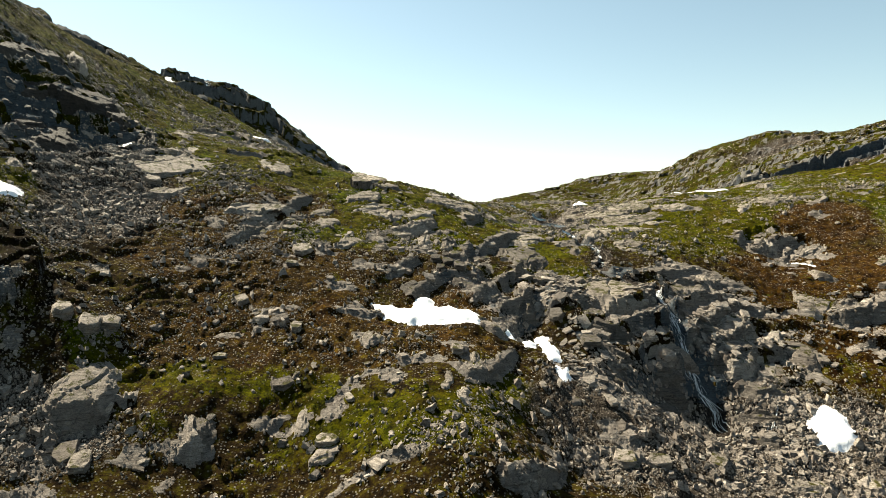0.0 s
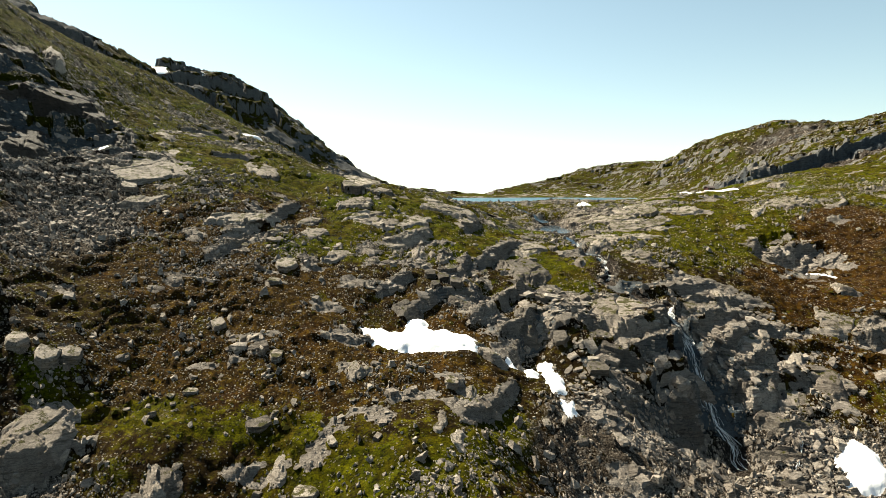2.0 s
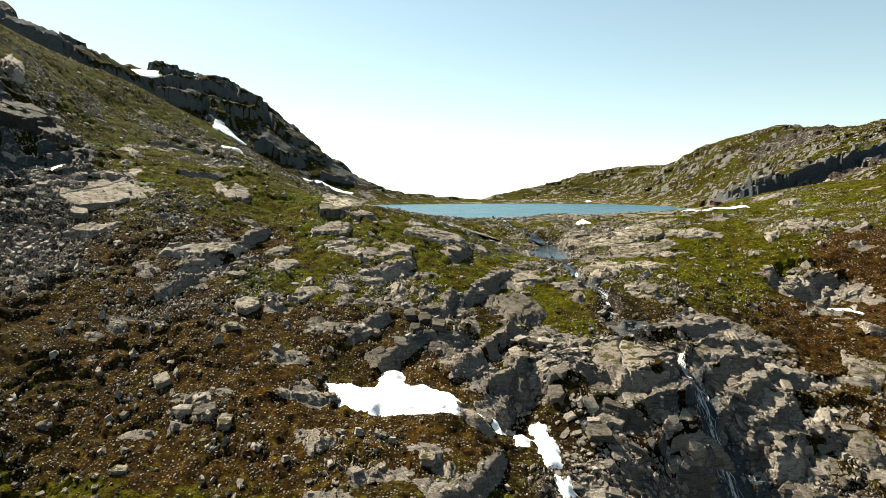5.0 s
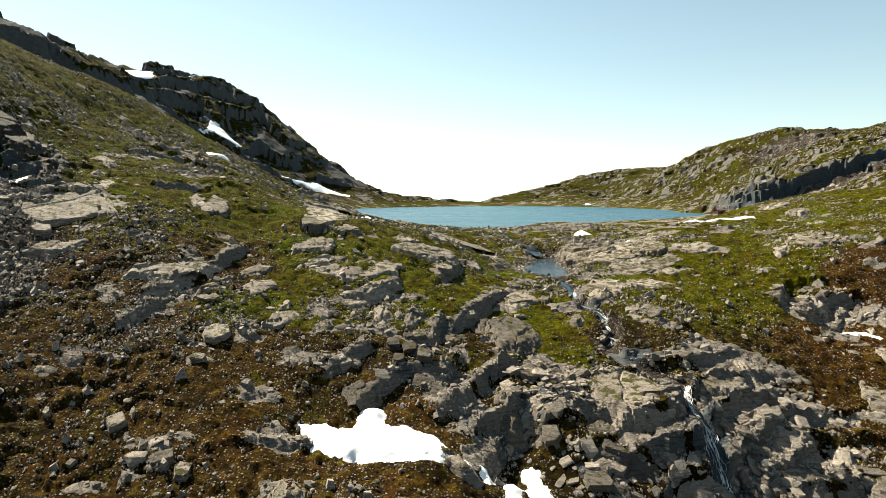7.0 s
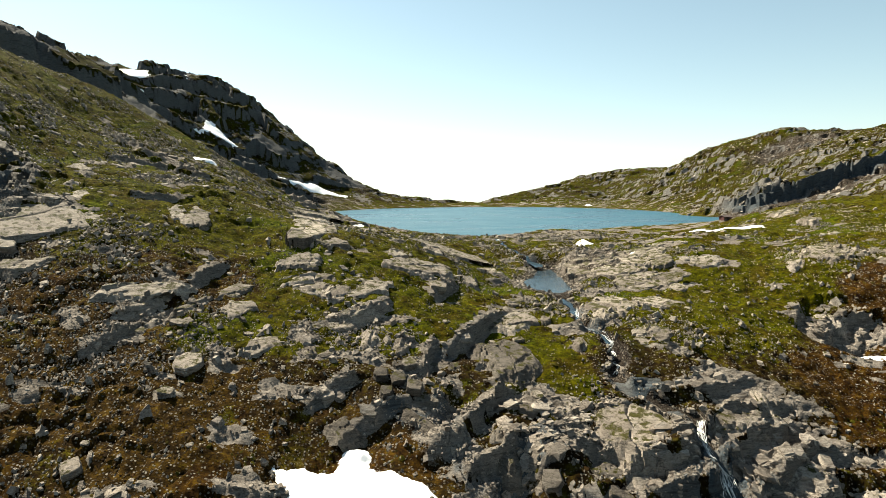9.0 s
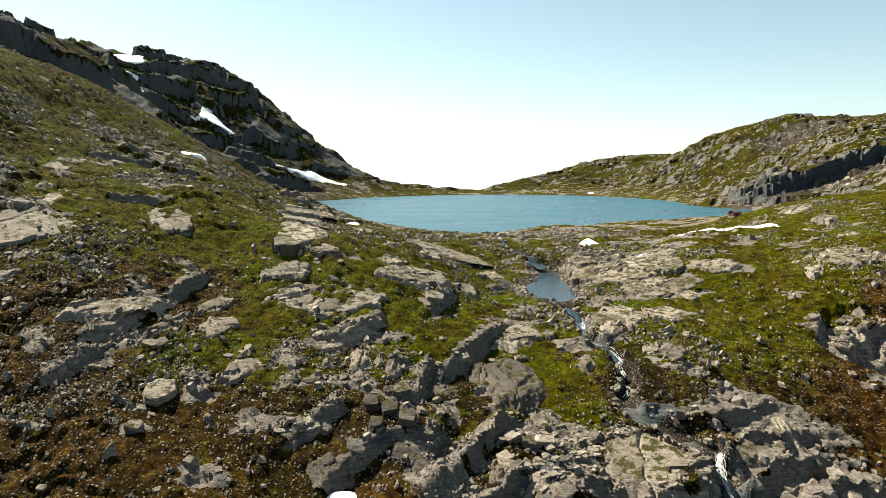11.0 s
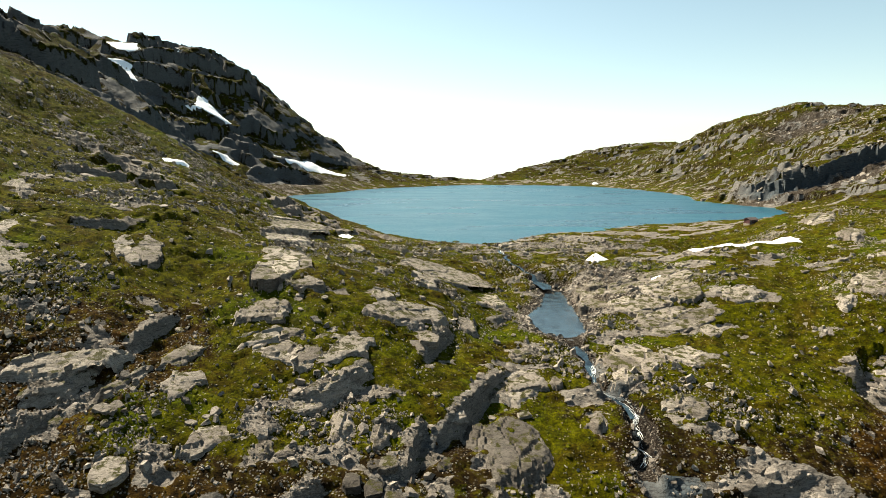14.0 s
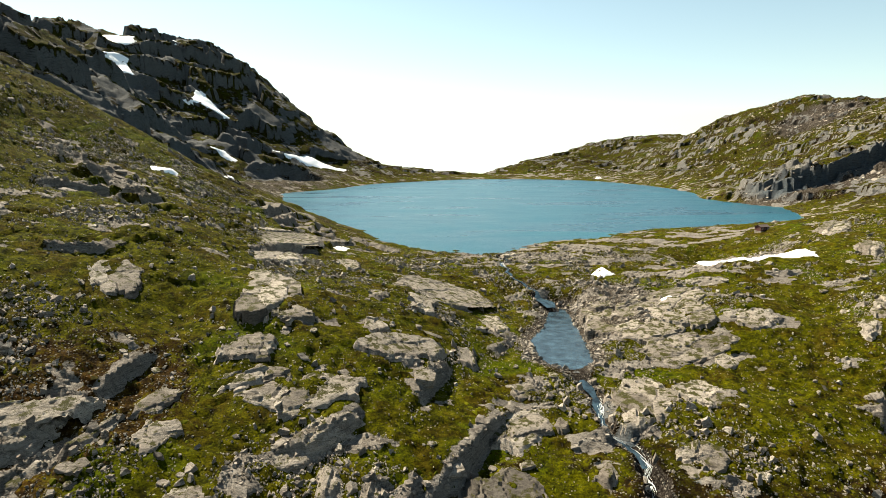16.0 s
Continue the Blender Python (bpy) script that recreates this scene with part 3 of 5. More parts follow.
# Old snow on the mountain.
SUMMIT_SNOW = ((-431, 912), (-418, 916), (-406, 934), (-397, 960), (-380, 920), (-393, 895))
GULLY_SNOW = ((-398, 873), (-391, 879), (-382, 884), (-374, 889), (-374, 880), (-357, 862), (-368, 857), (-386, 866))
SLANT_SNOW = ((-315, 873), (-299, 883), (-307, 906), (-295, 911), (-252, 890), (-259, 881), (-282, 880), (-298, 875))
STRIP_SNOW = ((-207, 880), (-194, 891), (-173, 928), (-152, 930), (-118, 934), (-119, 926), (-160, 908), (-181, 894), (-198, 878))
CLIFF_SNOW = ((-245, 769), (-226, 782), (-194, 768), (-178, 790), (-178, 782), (-200, 772), (-223, 768))
SHORE_SNOW = ((-151, 537), (-154, 576), (-158, 610), (-153, 608), (-147, 572))
SNOWFIELDS = (SUMMIT_SNOW, GULLY_SNOW, SLANT_SNOW, STRIP_SNOW, CLIFF_SNOW, SHORE_SNOW)


def ground_at(x, y):
    """Height of the ground, and how rocky, green, heathery and stony it is."""
    x, y = np.asarray(x, float), np.asarray(y, float)
    base = bare_height(x, y)
    away = np.hypot(x, y - 40)
    distant = smooth(330, 480, y)
    mountain = distant * smooth(-60, -160, x)
    wob = fbm(x / 38, y / 38, 4, 3) - 0.5
    fine = fbm(x / 7, y / 7, 4, 11) - 0.5
    # the bluff beside the lower scree
    bluff = patch(x, y, ((-107, 124, 27, 17, 20),))
    bluff = smooth(0.45, 0.62, bluff + 0.5 * fine)
    point = smooth(0.40, 0.58, patch(x, y, ((262, 600, 30, 18, 150),)) + 0.5 * fine)
    hill = distant * (1 - mountain) * smooth(1, 14, base)
    peak = mountain * smooth(6, 26, base)
    crags = peak.copy()
    for field in SNOWFIELDS:
        w = (np.abs(x - field[0][0]) < 120) & (np.abs(y - field[0][1]) < 120)
        if w.any():
            crags[w] = crags[w] * (1 - 0.9 * smooth(-12, 3, inside(x[w], y[w], field)))
    h = base + 5.5 * bluff + 4.0 * point - 3.5 * patch(x, y, ((-165, 275, 75, 95, 0),)) * (1 - distant)
    scarp, drop = beside(x + 16 * wob + 10 * fine, y + 16 * wob + 14 * fine, SCARP)
    h = h - distant * (drop * smooth(2.0, -2.0, scarp) * smooth(-85, -12, scarp) - 0.35 * drop * smooth(6, -7, scarp) * smooth(-14, -6, scarp) * smooth(0.4, 0.6, fbm(x / 12, y / 12, 3, 113)))
    far_wob = fbm(x / 70, y / 70, 5, 91) - 0.5
    h = h + hill * (far_wob * 15 + (fbm(x / 16, y / 13, 4, 93) - 0.5) * 5) + peak * (far_wob * 16 + (fbm(x / 20, y / 20, 4, 95) - 0.5) * 8)
    h = h + wob * 1.6 * smooth(0, 6, np.abs(base) + 2 * (1 - distant)) + fine * 1.1
    h = h - peak * (10 + 11 * smooth(-400, -450, x) + 9 * patch(x, y, ((-305, 555, 50, 60, 0),)))
    # the mountain's beds fall away towards the lake: high cliffs parted by benches
    s = (h + 0.26 * x + 0.06 * y + 60 * far_wob + 9 * (fbm(x / 30, y / 30, 3, 107) - 0.5)) / 30
    frac = s - np.floor(s)
    rnd = mix32(np.floor(s), np.floor(s) * 0, 57)
    rise = smooth(0.30 + 0.35 * rnd, 0.50 + 0.35 * rnd, frac)
    face = 4 * rise * (1 - rise)
    h = h + 30 * (rise - frac) * crags * (0.15 + 0.65 * smooth(0.36, 0.58, fbm(x / 90, y / 90, 3, 109)))
    pillars = 1 - np.abs(2 * fbm((0.7 * x + 0.7 * y) / 7, (x - y) / 60, 3, 101) - 1)
    h = h + crags * (0.35 + face) * (pillars - 0.6) * 3.6
    s = (h + 0.20 * x - 0.05 * y + 44 * far_wob + 6 * fine) / 6.2
    thin = s - np.floor(s)
    rise2 = smooth(0.45, 0.80, thin)
    h = h + 6.2 * (rise2 - thin) * crags * (0.25 + 0.55 * smooth(0.38, 0.60, fbm(x / 40, y / 40, 3, 111)))
    bench = peak * (1 - face) * (1 - 3.0 * rise2 * (1 - rise2))
    # the far hill's ledges, lower and more broken
    s = (h - 0.13 * x + 0.04 * y + 16 * far_wob + 5 * fine) / 8.5
    frac = s - np.floor(s)
    broken = smooth(0.40, 0.56, fbm(x / 45, y / 30, 4, 103))
    step_up = smooth(0.55, 0.78, frac)
    h = h + 8.5 * (step_up - frac) * 0.62 * hill * broken
    s = (h - 0.10 * x + 9 * far_wob + 4 * fine) / 3.1
    frac = s - np.floor(s)
    h = h + 3.1 * (smooth(0.5, 0.8, frac) - frac) * 0.6 * hill
    ledge_face = hill * broken * 4 * step_up * (1 - step_up)
    cut_face = distant * smooth(9, 1, np.abs(scarp + 2)) * smooth(2, 6, drop)
    # near ledges
    edge_rock = np.zeros(x.shape)
    for line in LEDGES:
        px, py = [p[0] for p in line], [p[1] for p in line]
        w = (x > min(px) - 11) & (x < max(px) + 11) & (y > min(py) - 11) & (y < max(py) + 11)
        if w.any():
            d, drop_here = beside(x[w] + 4 * wob[w] + 2.2 * fine[w], y[w] + 4 * wob[w] + 2.2 * fine[w], line)
            h[w] = h[w] - 0.6 * drop_here * (smooth(0.35, -0.35, d) * smooth(-8, -1.0, d) - 0.12 * smooth(-0.4, 0.4, d) * smooth(7, 1, d))
            edge_rock[w] = np.maximum(edge_rock[w], smooth(0.6, 2.0, drop_here) * smooth(-1.4, -0.6, d) * smooth(2.8, 0.8, d + 3 * (fbm(x[w] / 3, y[w] / 3, 3, 115) - 0.5)))
    # zones
    ragged = (fbm(x / 12, y / 12, 4, 21) - 0.5) * 1.5
    cliffs = patch(x, y, CLIFFS)
    cliffs = np.maximum(cliffs, np.maximum(bluff * smooth(0.9, 0.6, bluff), 0.5 * point))
    green = (np.maximum(patch(x, y, MEADOW) * (0.45 + 0.55 * smooth(135, 170, y)), 0.55 * smooth(165, 215, y)) - 0.15 * distant) * (1 - 0.75 * patch(x, y, HEATH)) * (1 - 0.6 * patch(x, y, SCREE))
    green = np.clip(green + ragged * 0.6 - 0.45 * patch(x, y, ((108, 212, 32, 34, 0),)) - 0.8 * peak - 0.7 * np.maximum(ledge_face, 0.6 * cut_face) + 1.1 * bench * smooth(0.40, 0.56, fbm(x / 45, y / 45, 4, 105)), 0, 1)
    heath = np.clip(patch(x, y, HEATH) + ragged * 0.6, 0, 1)
    talus = distant * smooth(-3, -9, scarp) * smooth(-38, -22, scarp) * smooth(2, 6, drop)
    stony = np.clip(patch(x, y, SCREE) + patch(x, y, ((480, 920, 60, 40, 0),)) * 0.8 + ragged * 0.6 + 0.6 * mountain * smooth(38, 15, base) + 0.8 * talus, 0, 1)
    slabs = patch(x, y, SLABS)
    patchy = fbm(x / 9 + 0.4 * y / 9, y / 5 - 0.2 * x / 9, 4, 31)
    streak = 0.5 * fbm(x / 22 + y / 60, y / 9 - base / 7, 5, 37) + 0.5 * fbm(x / 6, y / 6, 3, 39)
    bare = smooth(0.62, 0.70, patchy * (1 - distant) + streak * distant + 0.15 * slabs + 0.06 * cliffs - 0.10 * green * (1 - distant) - 0.05 * heath + 0.05 * distant)
    rock = np.clip(np.maximum(np.maximum(bare, cliffs * smooth(0.36, 0.50, patchy)), np.maximum(peak * (1 - 0.95 * np.clip(bench * 1.3, 0, 1) * smooth(0.40, 0.56, fbm(x / 45, y / 45, 4, 105))), np.maximum(ledge_face, cut_face))), 0, 1)
    rock = np.maximum(rock, edge_rock)
    # beds of rock: ledges with steep fronts, thick and thin ones by turns
    bed = 5.2
    s = (base + 5.5 * bluff - 0.22 * x + 0.06 * y + 16.0 * wob + 3.0 * fine) / bed
    part_of = s - np.floor(s)
    rnd = mix32(np.floor(s), np.floor(s) * 0, 51)
    step = smooth(0.35 + 0.4 * rnd, 0.58 + 0.4 * rnd, part_of)
    ledge = np.clip(cliffs * 0.9 * smooth(0.30, 0.52, fbm(x / 17, y / 17, 3, 61)) + 0.15 * bare * (1 - distant), 0, 0.9)
    h = h + bed * (step - part_of) * ledge
    # small steps all over the slopes
    s = (h + 0.12 * x + 7.0 * fine + 5.0 * wob) / 2.4
    part_of = s - np.floor(s)
    h = h + 2.4 * (smooth(0.55, 0.85, part_of) - part_of) * (0.28 + 0.25 * smooth(-20, -60, x)) * smooth(0.42, 0.60, fbm(x / 11, y / 11, 3, 71)) * (1 - distant)
    h = h + crags * (fbm(x / 6, y / 6, 3, 99) - 0.5) * 2.6
    # joints split the beds into blocks
    c, sn = math.cos(radians(24)), math.sin(radians(24))
    u, v = x * c + y * sn + 3 * wob, -x * sn + y * c + 2 * fine
    size = 1 + 1.0 * smooth(380, 900, away)
    gap, r1, r2, ox, oy = blocks(u / (4.8 * size), v / (2.6 * size), 5)
    rise = (r1 - 0.35) * (0.3 + 1.8 * cliffs) + ((r2 - 0.5) * 1.3 * ox + (r1 - 0.5) * 1.3 * oy) * (0.35 + 0.65 * cliffs)
    h = h + rock * size ** 0.7 * (rise * 0.75 - 0.5 * smooth(0.07, 0.0, gap) + 0.2)
    gap2, q1, q2, ox, oy = blocks(u / (1.7 * size), v / (1.0 * size), 9)
    rubble = np.clip(rock * (0.08 + 0.6 * cliffs) + stony * 0.9 + 0.2 * heath, 0, 1)
    h = h + rubble * size ** 0.7 * ((q1 - 0.4) * 0.5 + (q2 - 0.5) * 0.5 * oy - 0.2 * smooth(0.12, 0.0, gap2))
    h = h + (1 - rock) * (fbm(x / 1.6, y / 1.6, 3, 41) - 0.5) * (0.28 + 0.3 * np.maximum(stony, heath)) + (1 - rock) * (1 - distant) * (1.2 * np.abs(fbm(x / 5.5, y / 5.5, 3, 43) - 0.5) * 2 - 0.25)
    # the brook's bed and the pond
    d, deep = along(x, y, BROOK)
    bedded = smooth(1.7, 0.8, d) * smooth(120, 134, y)
    h = h * (1 - bedded) + (base - deep + 1.3 * fine) * bedded
    d_pond = inside(x, y, POND)
    shore = smooth(-7.0, 0.0, d_pond)
    h = h * (1 - shore) + (POND_LEVEL + 0.25 * (-d_pond) + 0.8 * fine * smooth(1.0, -2.0, d_pond)) * shore
    wet = np.maximum(smooth(2.6, 1.0, d + ragged * 0.8), 0.9 * smooth(-6, -1, d_pond))
    rock = rock * (1 - 0.8 * smooth(-4, 0, d_pond))
    # the lake's shore and bed stay clear of the water's level
    near_lake = smooth(330, 345, y)
    h = np.where((np.abs(h) < 0.35) & (near_lake > 0.5), np.where(h > 0, h + 0.2, h - 0.3), h)
    # shade painted on mountain, left cliffs and scarp; hill toned down; wet near water
    lichen_wet_shade = np.clip(0.68 * peak + 0.45 * hill + patch(x, y, ((-135, 215, 34, 40, 70), (-103, 126, 24, 16, 20))) + 0.85 * patch(x, y, WET_ROCK) * smooth(0.38, 0.55, fbm(x / 5, y / 5, 3, 67)) + 0.5 * cut_face + 0.7 * smooth(3.5, 1.2, d), 0, 1)
    rust = np.clip(patch(x, y, HEATH[3:4] + HEATH[5:]) + (fbm(x / 6, y / 6, 3, 83) > 0.64) * 0.8, 0, 1)
    return h, rock, green * (1 - 0.8 * wet), heath, np.maximum(stony, 0.9 * wet * (1 - rock)), lichen_wet_shade, rust


def stations(lo, hi, rows, growth):
    """Places along one axis: the given rows, then wider and wider to both ends."""
    up, down = [rows[-1]], [rows[0]]
    s = rows[-1] - rows[-2]
    while up[-1] < hi:
        s *= growth
        up.append(up[-1] + s)
    s = rows[1] - rows[0]
    while down[-1] > lo:
        s *= growth
        down.append(down[-1] - s)
    return np.array(down[:0:-1] + list(rows) + up[1:])


def spread(y):
    """The ground's columns fan out with the distance."""
    return np.clip((np.asarray(y, float) + 30) / 230, 0.5, 6.0)


def sheet(name, X, Y, z, masks, material):
    ny, nx = X.shape
    co = np.stack([X, Y, z], -1).reshape(-1, 3).astype(np.float32)
    i = np.arange((nx - 1) * (ny - 1))
    a = (i // (nx - 1)) * nx + i % (nx - 1)
    quads = np.stack([a, a + 1, a + nx + 1, a + nx], -1).astype(np.int32)
    me = bpy.data.meshes.new(name)
    me.vertices.add(len(co))
    me.vertices.foreach_set("co", co.ravel())
    me.loops.add(quads.size)
    me.loops.foreach_set("vertex_index", quads.ravel())
    me.polygons.add(len(quads))
    me.polygons.foreach_set("loop_start", np.arange(0, quads.size, 4, dtype=np.int32))
    me.update(calc_edges=True)
    for key, m in masks.items():
        at = me.attributes.new(key, "FLOAT", "POINT")
        at.data.foreach_set("value", m.ravel().astype(np.float32))
    me.materials.append(material)
    me.validate()
    me.shade_smooth()
    me.set_sharp_from_angle(angle=radians(38))
    return new(name, me)


gu = stations(-9400, 9400, list(np.arange(-172, 172.1, 0.62)), 1.25)
rows = [86.0]
while rows[-1] < 1345:
    rows.append(rows[-1] + 0.55 + 0.0030 * max(rows[-1] - 190, 0))
gy = stations(-4400, 4700, rows, 1.25)
GU, GY = np.meshgrid(gu, gy)
GX = GU * spread(GY)
gz, g_rock, g_green, g_heath, g_stony, g_wet_shade, g_rust = ground_at(GX, GY)
ground = tagged(sheet("ground", GX, GY, gz, {"rock": g_rock, "green": g_green, "heath": g_heath, "stony": g_stony, "lichen_wet_shade": g_wet_shade, "rust": g_rust}, M_GROUND),
                "rocky mountainside with moss, heather and bare gneiss ledges", "ground", kind="structure")


def grid_values(a, x, y):
    """A field of the ground at places."""
    u0 = x / spread(y)
    i = np.clip(np.searchsorted(gu, u0) - 1, 0, len(gu) - 2)
    j = np.clip(np.searchsorted(gy, y) - 1, 0, len(gy) - 2)
    u, v = (u0 - gu[i]) / (gu[i + 1] - gu[i]), (y - gy[j]) / (gy[j + 1] - gy[j])
    return (a[j, i] * (1 - u) + a[j, i + 1] * u) * (1 - v) + (a[j + 1, i] * (1 - u) + a[j + 1, i + 1] * u) * v


def height(x, y):
    """Height of the finished ground at a place."""
    return float(grid_values(gz, np.array([x], float), np.array([y], float))[0])


def pool(name, outline, z, material, label, category):
    bm = bmesh.new()
    bm.faces.new([bm.verts.new((x, y, z)) for x, y in outline])
    me = bpy.data.meshes.new(name)
    bm.to_mesh(me)
    bm.free()
    me.materials.append(material)
    return tagged(new(name, me), label, category, kind="structure")


SHORE = ((42, 328), (10, 324), (-20, 326), (-60, 390), (-110, 440), (-135, 520), (-200, 640), (-215, 740), (-150, 860), (-110, 960), (-60, 1030), (20, 1055), (110, 1050), (190, 1040), (240, 1000), (275, 900), (300, 760), (290, 650), (300, 520), (270, 470), (200, 400), (150, 372), (100, 372), (60, 352))
pool("lake_water", SHORE, 0.0, M_LAKE, "wide turquoise mountain lake, lightly rippled", "lake")
pool("pond_water", [(44 + (x - 41) * 1.3 - 3, 252 + (y - 252) * 1.06) for x, y in POND], POND_LEVEL, M_BROOK, "still dark blue pool in the brook", "pool")


def mean_height(x, y, r):
    return sum(height(x + r * math.cos(a), y + r * math.sin(a)) for a in (0.4, 1.6, 2.9, 4.1, 5.4)) / 5


def mesh_of(name, bm, mat):
    me = bpy.data.meshes.new(name)
    bm.to_mesh(me)
    bm.free()
    me.materials.append(mat)
    return me


def part(name, bm, mat, parent, label=""):
    ob = new(name, mesh_of(name, bm, mat))
    ob.parent = parent
    return tagged(ob, label)


def course(line, step=1.2):
    """Points every step along a line of (x, y, half width, depth)."""
    out = []
    for a, b in zip(line, line[1:]):
        k = max(1, int(math.hypot(b[0] - a[0], b[1] - a[1]) / step))
        out += [tuple(p + (q - p) * i / k for p, q in zip(a, b)) for i in range(k)]
    return out + [tuple(line[-1])]


def ribbon(bm, points):
    """A strip of water over (x, y, z, half width) points."""
    rows = []
    for i, (x, y, z, w) in enumerate(points):
        a, b = points[max(i - 1, 0)], points[min(i + 1, len(points) - 1)]
        d = Vector((b[0] - a[0], b[1] - a[1], 0)).normalized()
        s = Vector((d.y, -d.x, 0))
        rows.append([bm.verts.new(Vector((x, y, z + 0.12 * (1 - abs(k)))) + s * w * k) for k in (-1, -0.4, 0.4, 1)])
    for r, q in zip(rows, rows[1:]):
        for k in range(3):
            bm.faces.new((r[k], r[k + 1], q[k + 1], q[k]))


def bed_height(x, y):
    return float(bare_height(np.array([x]), np.array([y]))[0])


bm = bmesh.new()
upper = [(x, y, bed_height(x, y) - d + 0.35, w * (0.9 + 0.3 * math.sin(y * 0.7))) for x, y, w, d in course([b for b in BROOK if b[1] > 268])]
ribbon(bm, [(x, y, min(z, -0.02) if y > 320 else z, w) for x, y, z, w in upper if 276 < y < 330])
tagged(new("brook_water", mesh_of("brook_water", bm, M_BROOK)), "narrow brook running out of the lake between slabs", "brook", kind="structure")
bm = bmesh.new()
ribbon(bm, [(x, y, min(bed_height(x, y) - d + 0.25, POND_LEVEL - 0.02), w * (0.75 + 0.25 * math.sin(y * 0.9))) for x, y, w, d in course(((40, 232, 2.5, 0.9),) + tuple(b for b in BROOK if 193 <= b[1] <= 226))])
tagged(new("brook_water", mesh_of("brook_water", bm, M_BROOK)), "dark wet brook dropping over rock steps", "brook", kind="structure")


def waterfall(label, line, strands, spread, seed, full=1.0):
    """Many short thin threads of white water that hop down a line, ledge by ledge."""
    rng = random.Random(seed)
    fall = tagged(new("waterfall"), label, "waterfall")
    fall.location = (line[0][0], line[0][1], bed_height(line[0][0], line[0][1]))
    at = fall.location.copy()
    pts = course(line, 0.3)
    for k in range(strands):
        a = int(rng.uniform(-0.08, 0.92) * len(pts))
        b = min(len(pts), a + int(rng.uniform(2.0, 7.5) / 0.3))
        off, ph, run = (rng.gauss(0, 0.07) if k % 3 == 0 else rng.gauss(0.05, 0.34)) * spread, rng.uniform(0, 6), []
        slip, thick = 0.0, rng.uniform(0.7, 1.6) if k % 3 == 0 else rng.uniform(0.35, 0.9)
        for i in range(max(a, 0), b):
            x, y, w, d = pts[i]
            slip += rng.gauss(0, 0.085)
            px = x + off * (0.2 + 0.9 * i / len(pts)) + 0.8 * math.sin(i * 0.11 + 1.0) + 0.3 * math.sin(i * 0.31 + ph) + slip
            end = min(1.0, 0.3 + 0.25 * min(i - max(a, 0), b - 1 - i))
            run.append((px - at.x, y - at.y + 0.2 * math.sin(i * 0.9 + ph), height(px, y) + 0.10 - at.z, 0.72 * full * thick * end * max(0.015, 0.068 + 0.06 * math.sin(i * 0.55 + ph * 2) + rng.uniform(-0.03, 0.03))))
        if len(run) > 3:
            bm = bmesh.new()
            ribbon(bm, run)
            part("strand", bm, M_FOAM, fall)
    return fall


waterfall("white waterfall in thin strands over dark ledges", [b for b in BROOK if b[1] < 168], 96, 2.6, 3)
waterfall("small foaming cascade between grey slabs", [b for b in BROOK if 180 < b[1] < 216], 46, 1.0, 5, 0.6)
waterfall("thin trickle over a stepped cliff", ((72.4, 140, 0.8, 0.3), (70.5, 134, 0.8, 0.3), (68, 128, 0.9, 0.2)), 8, 0.9, 8)
waterfall("small foaming step at the lake's outlet", ((33, 322, 1.0, 0.7), (32, 312, 1.0, 1.0), (32, 303, 1.0, 1.0)), 9, 0.6, 9)


# ---- snow ----
def snow(label, outline, thick=0.6, step=0.55, seed=1, rag=3.0):
    xs, ys = [p[0] for p in outline], [p[1] for p in outline]
    X, Y = np.meshgrid(np.arange(min(xs) - 1, max(xs) + 1 + step, step), np.arange(min(ys) - 1, max(ys) + 1 + step, step))
    d = inside(X, Y, tuple(outline)) + (fbm(X / (3 * step), Y / (3 * step), 3, seed) - 0.5) * rag * step - (0.9 * step if step > 1.4 else 0)
    lift = np.clip(d * 0.7, -0.5, 1) * thick
    ok = d > -1.2 * step
    Z = sum(grid_values(gz, X + step * math.cos(a), Y + step * math.sin(a)) for a in (0.4, 1.6, 2.9, 4.1, 5.4)) / 5 + lift
    lab = np.where(ok, np.arange(1, ok.size + 1).reshape(ok.shape), 0)
    for k in range(ok.shape[0] + ok.shape[1]):  # keep the largest piece
        wide = np.pad(lab, 1)
        lab = np.where(ok, np.maximum.reduce([lab, wide[:-2, 1:-1], wide[2:, 1:-1], wide[1:-1, :-2], wide[1:-1, 2:]]), 0)
    ok = lab == np.bincount(lab[ok]).argmax()
    bm, ids = bmesh.new(), {}
    for j, i in zip(*np.nonzero(ok)):
        x, y = float(X[j, i]), float(Y[j, i])
        ids[j, i] = bm.verts.new((x, y, float(Z[j, i])))
    for j, i in list(ids):
        q = [ids.get(k) for k in ((j, i), (j, i + 1), (j + 1, i + 1), (j + 1, i))]
        if all(q):
            bm.faces.new(q)
    for f in bm.faces:
        f.smooth = True
    return tagged(new("snow_patch", mesh_of("snow_patch", bm, M_SNOW)), label, "snow patch", "leftover snow")


LONG_SNOW = ((99, 311), (104, 320), (110, 328), (119, 331), (129, 322), (133, 305), (129, 289), (114, 292), (105, 290), (96, 291), (96, 303))
ROUND_SNOW = ((79, 134.5), (82, 135.5), (84.5, 133), (84.5, 128), (81.5, 124.5), (76, 123.5), (74, 126.5), (76.5, 128.5), (75, 130))
MAIN_SNOW = ((-16.5, 147.5), (-12, 149), (-7.5, 149.5), (-6.5, 154.5), (-2.8, 154.5), (-2, 150), (5, 147.5), (9, 143.5), (12.5, 140.5), (8, 139.5), (4, 140), (-2, 140), (-8, 141), (-13, 142.5))
snow("large white snow patch in a hollow of the brown slope", MAIN_SNOW, 0.9, 0.5, 2)
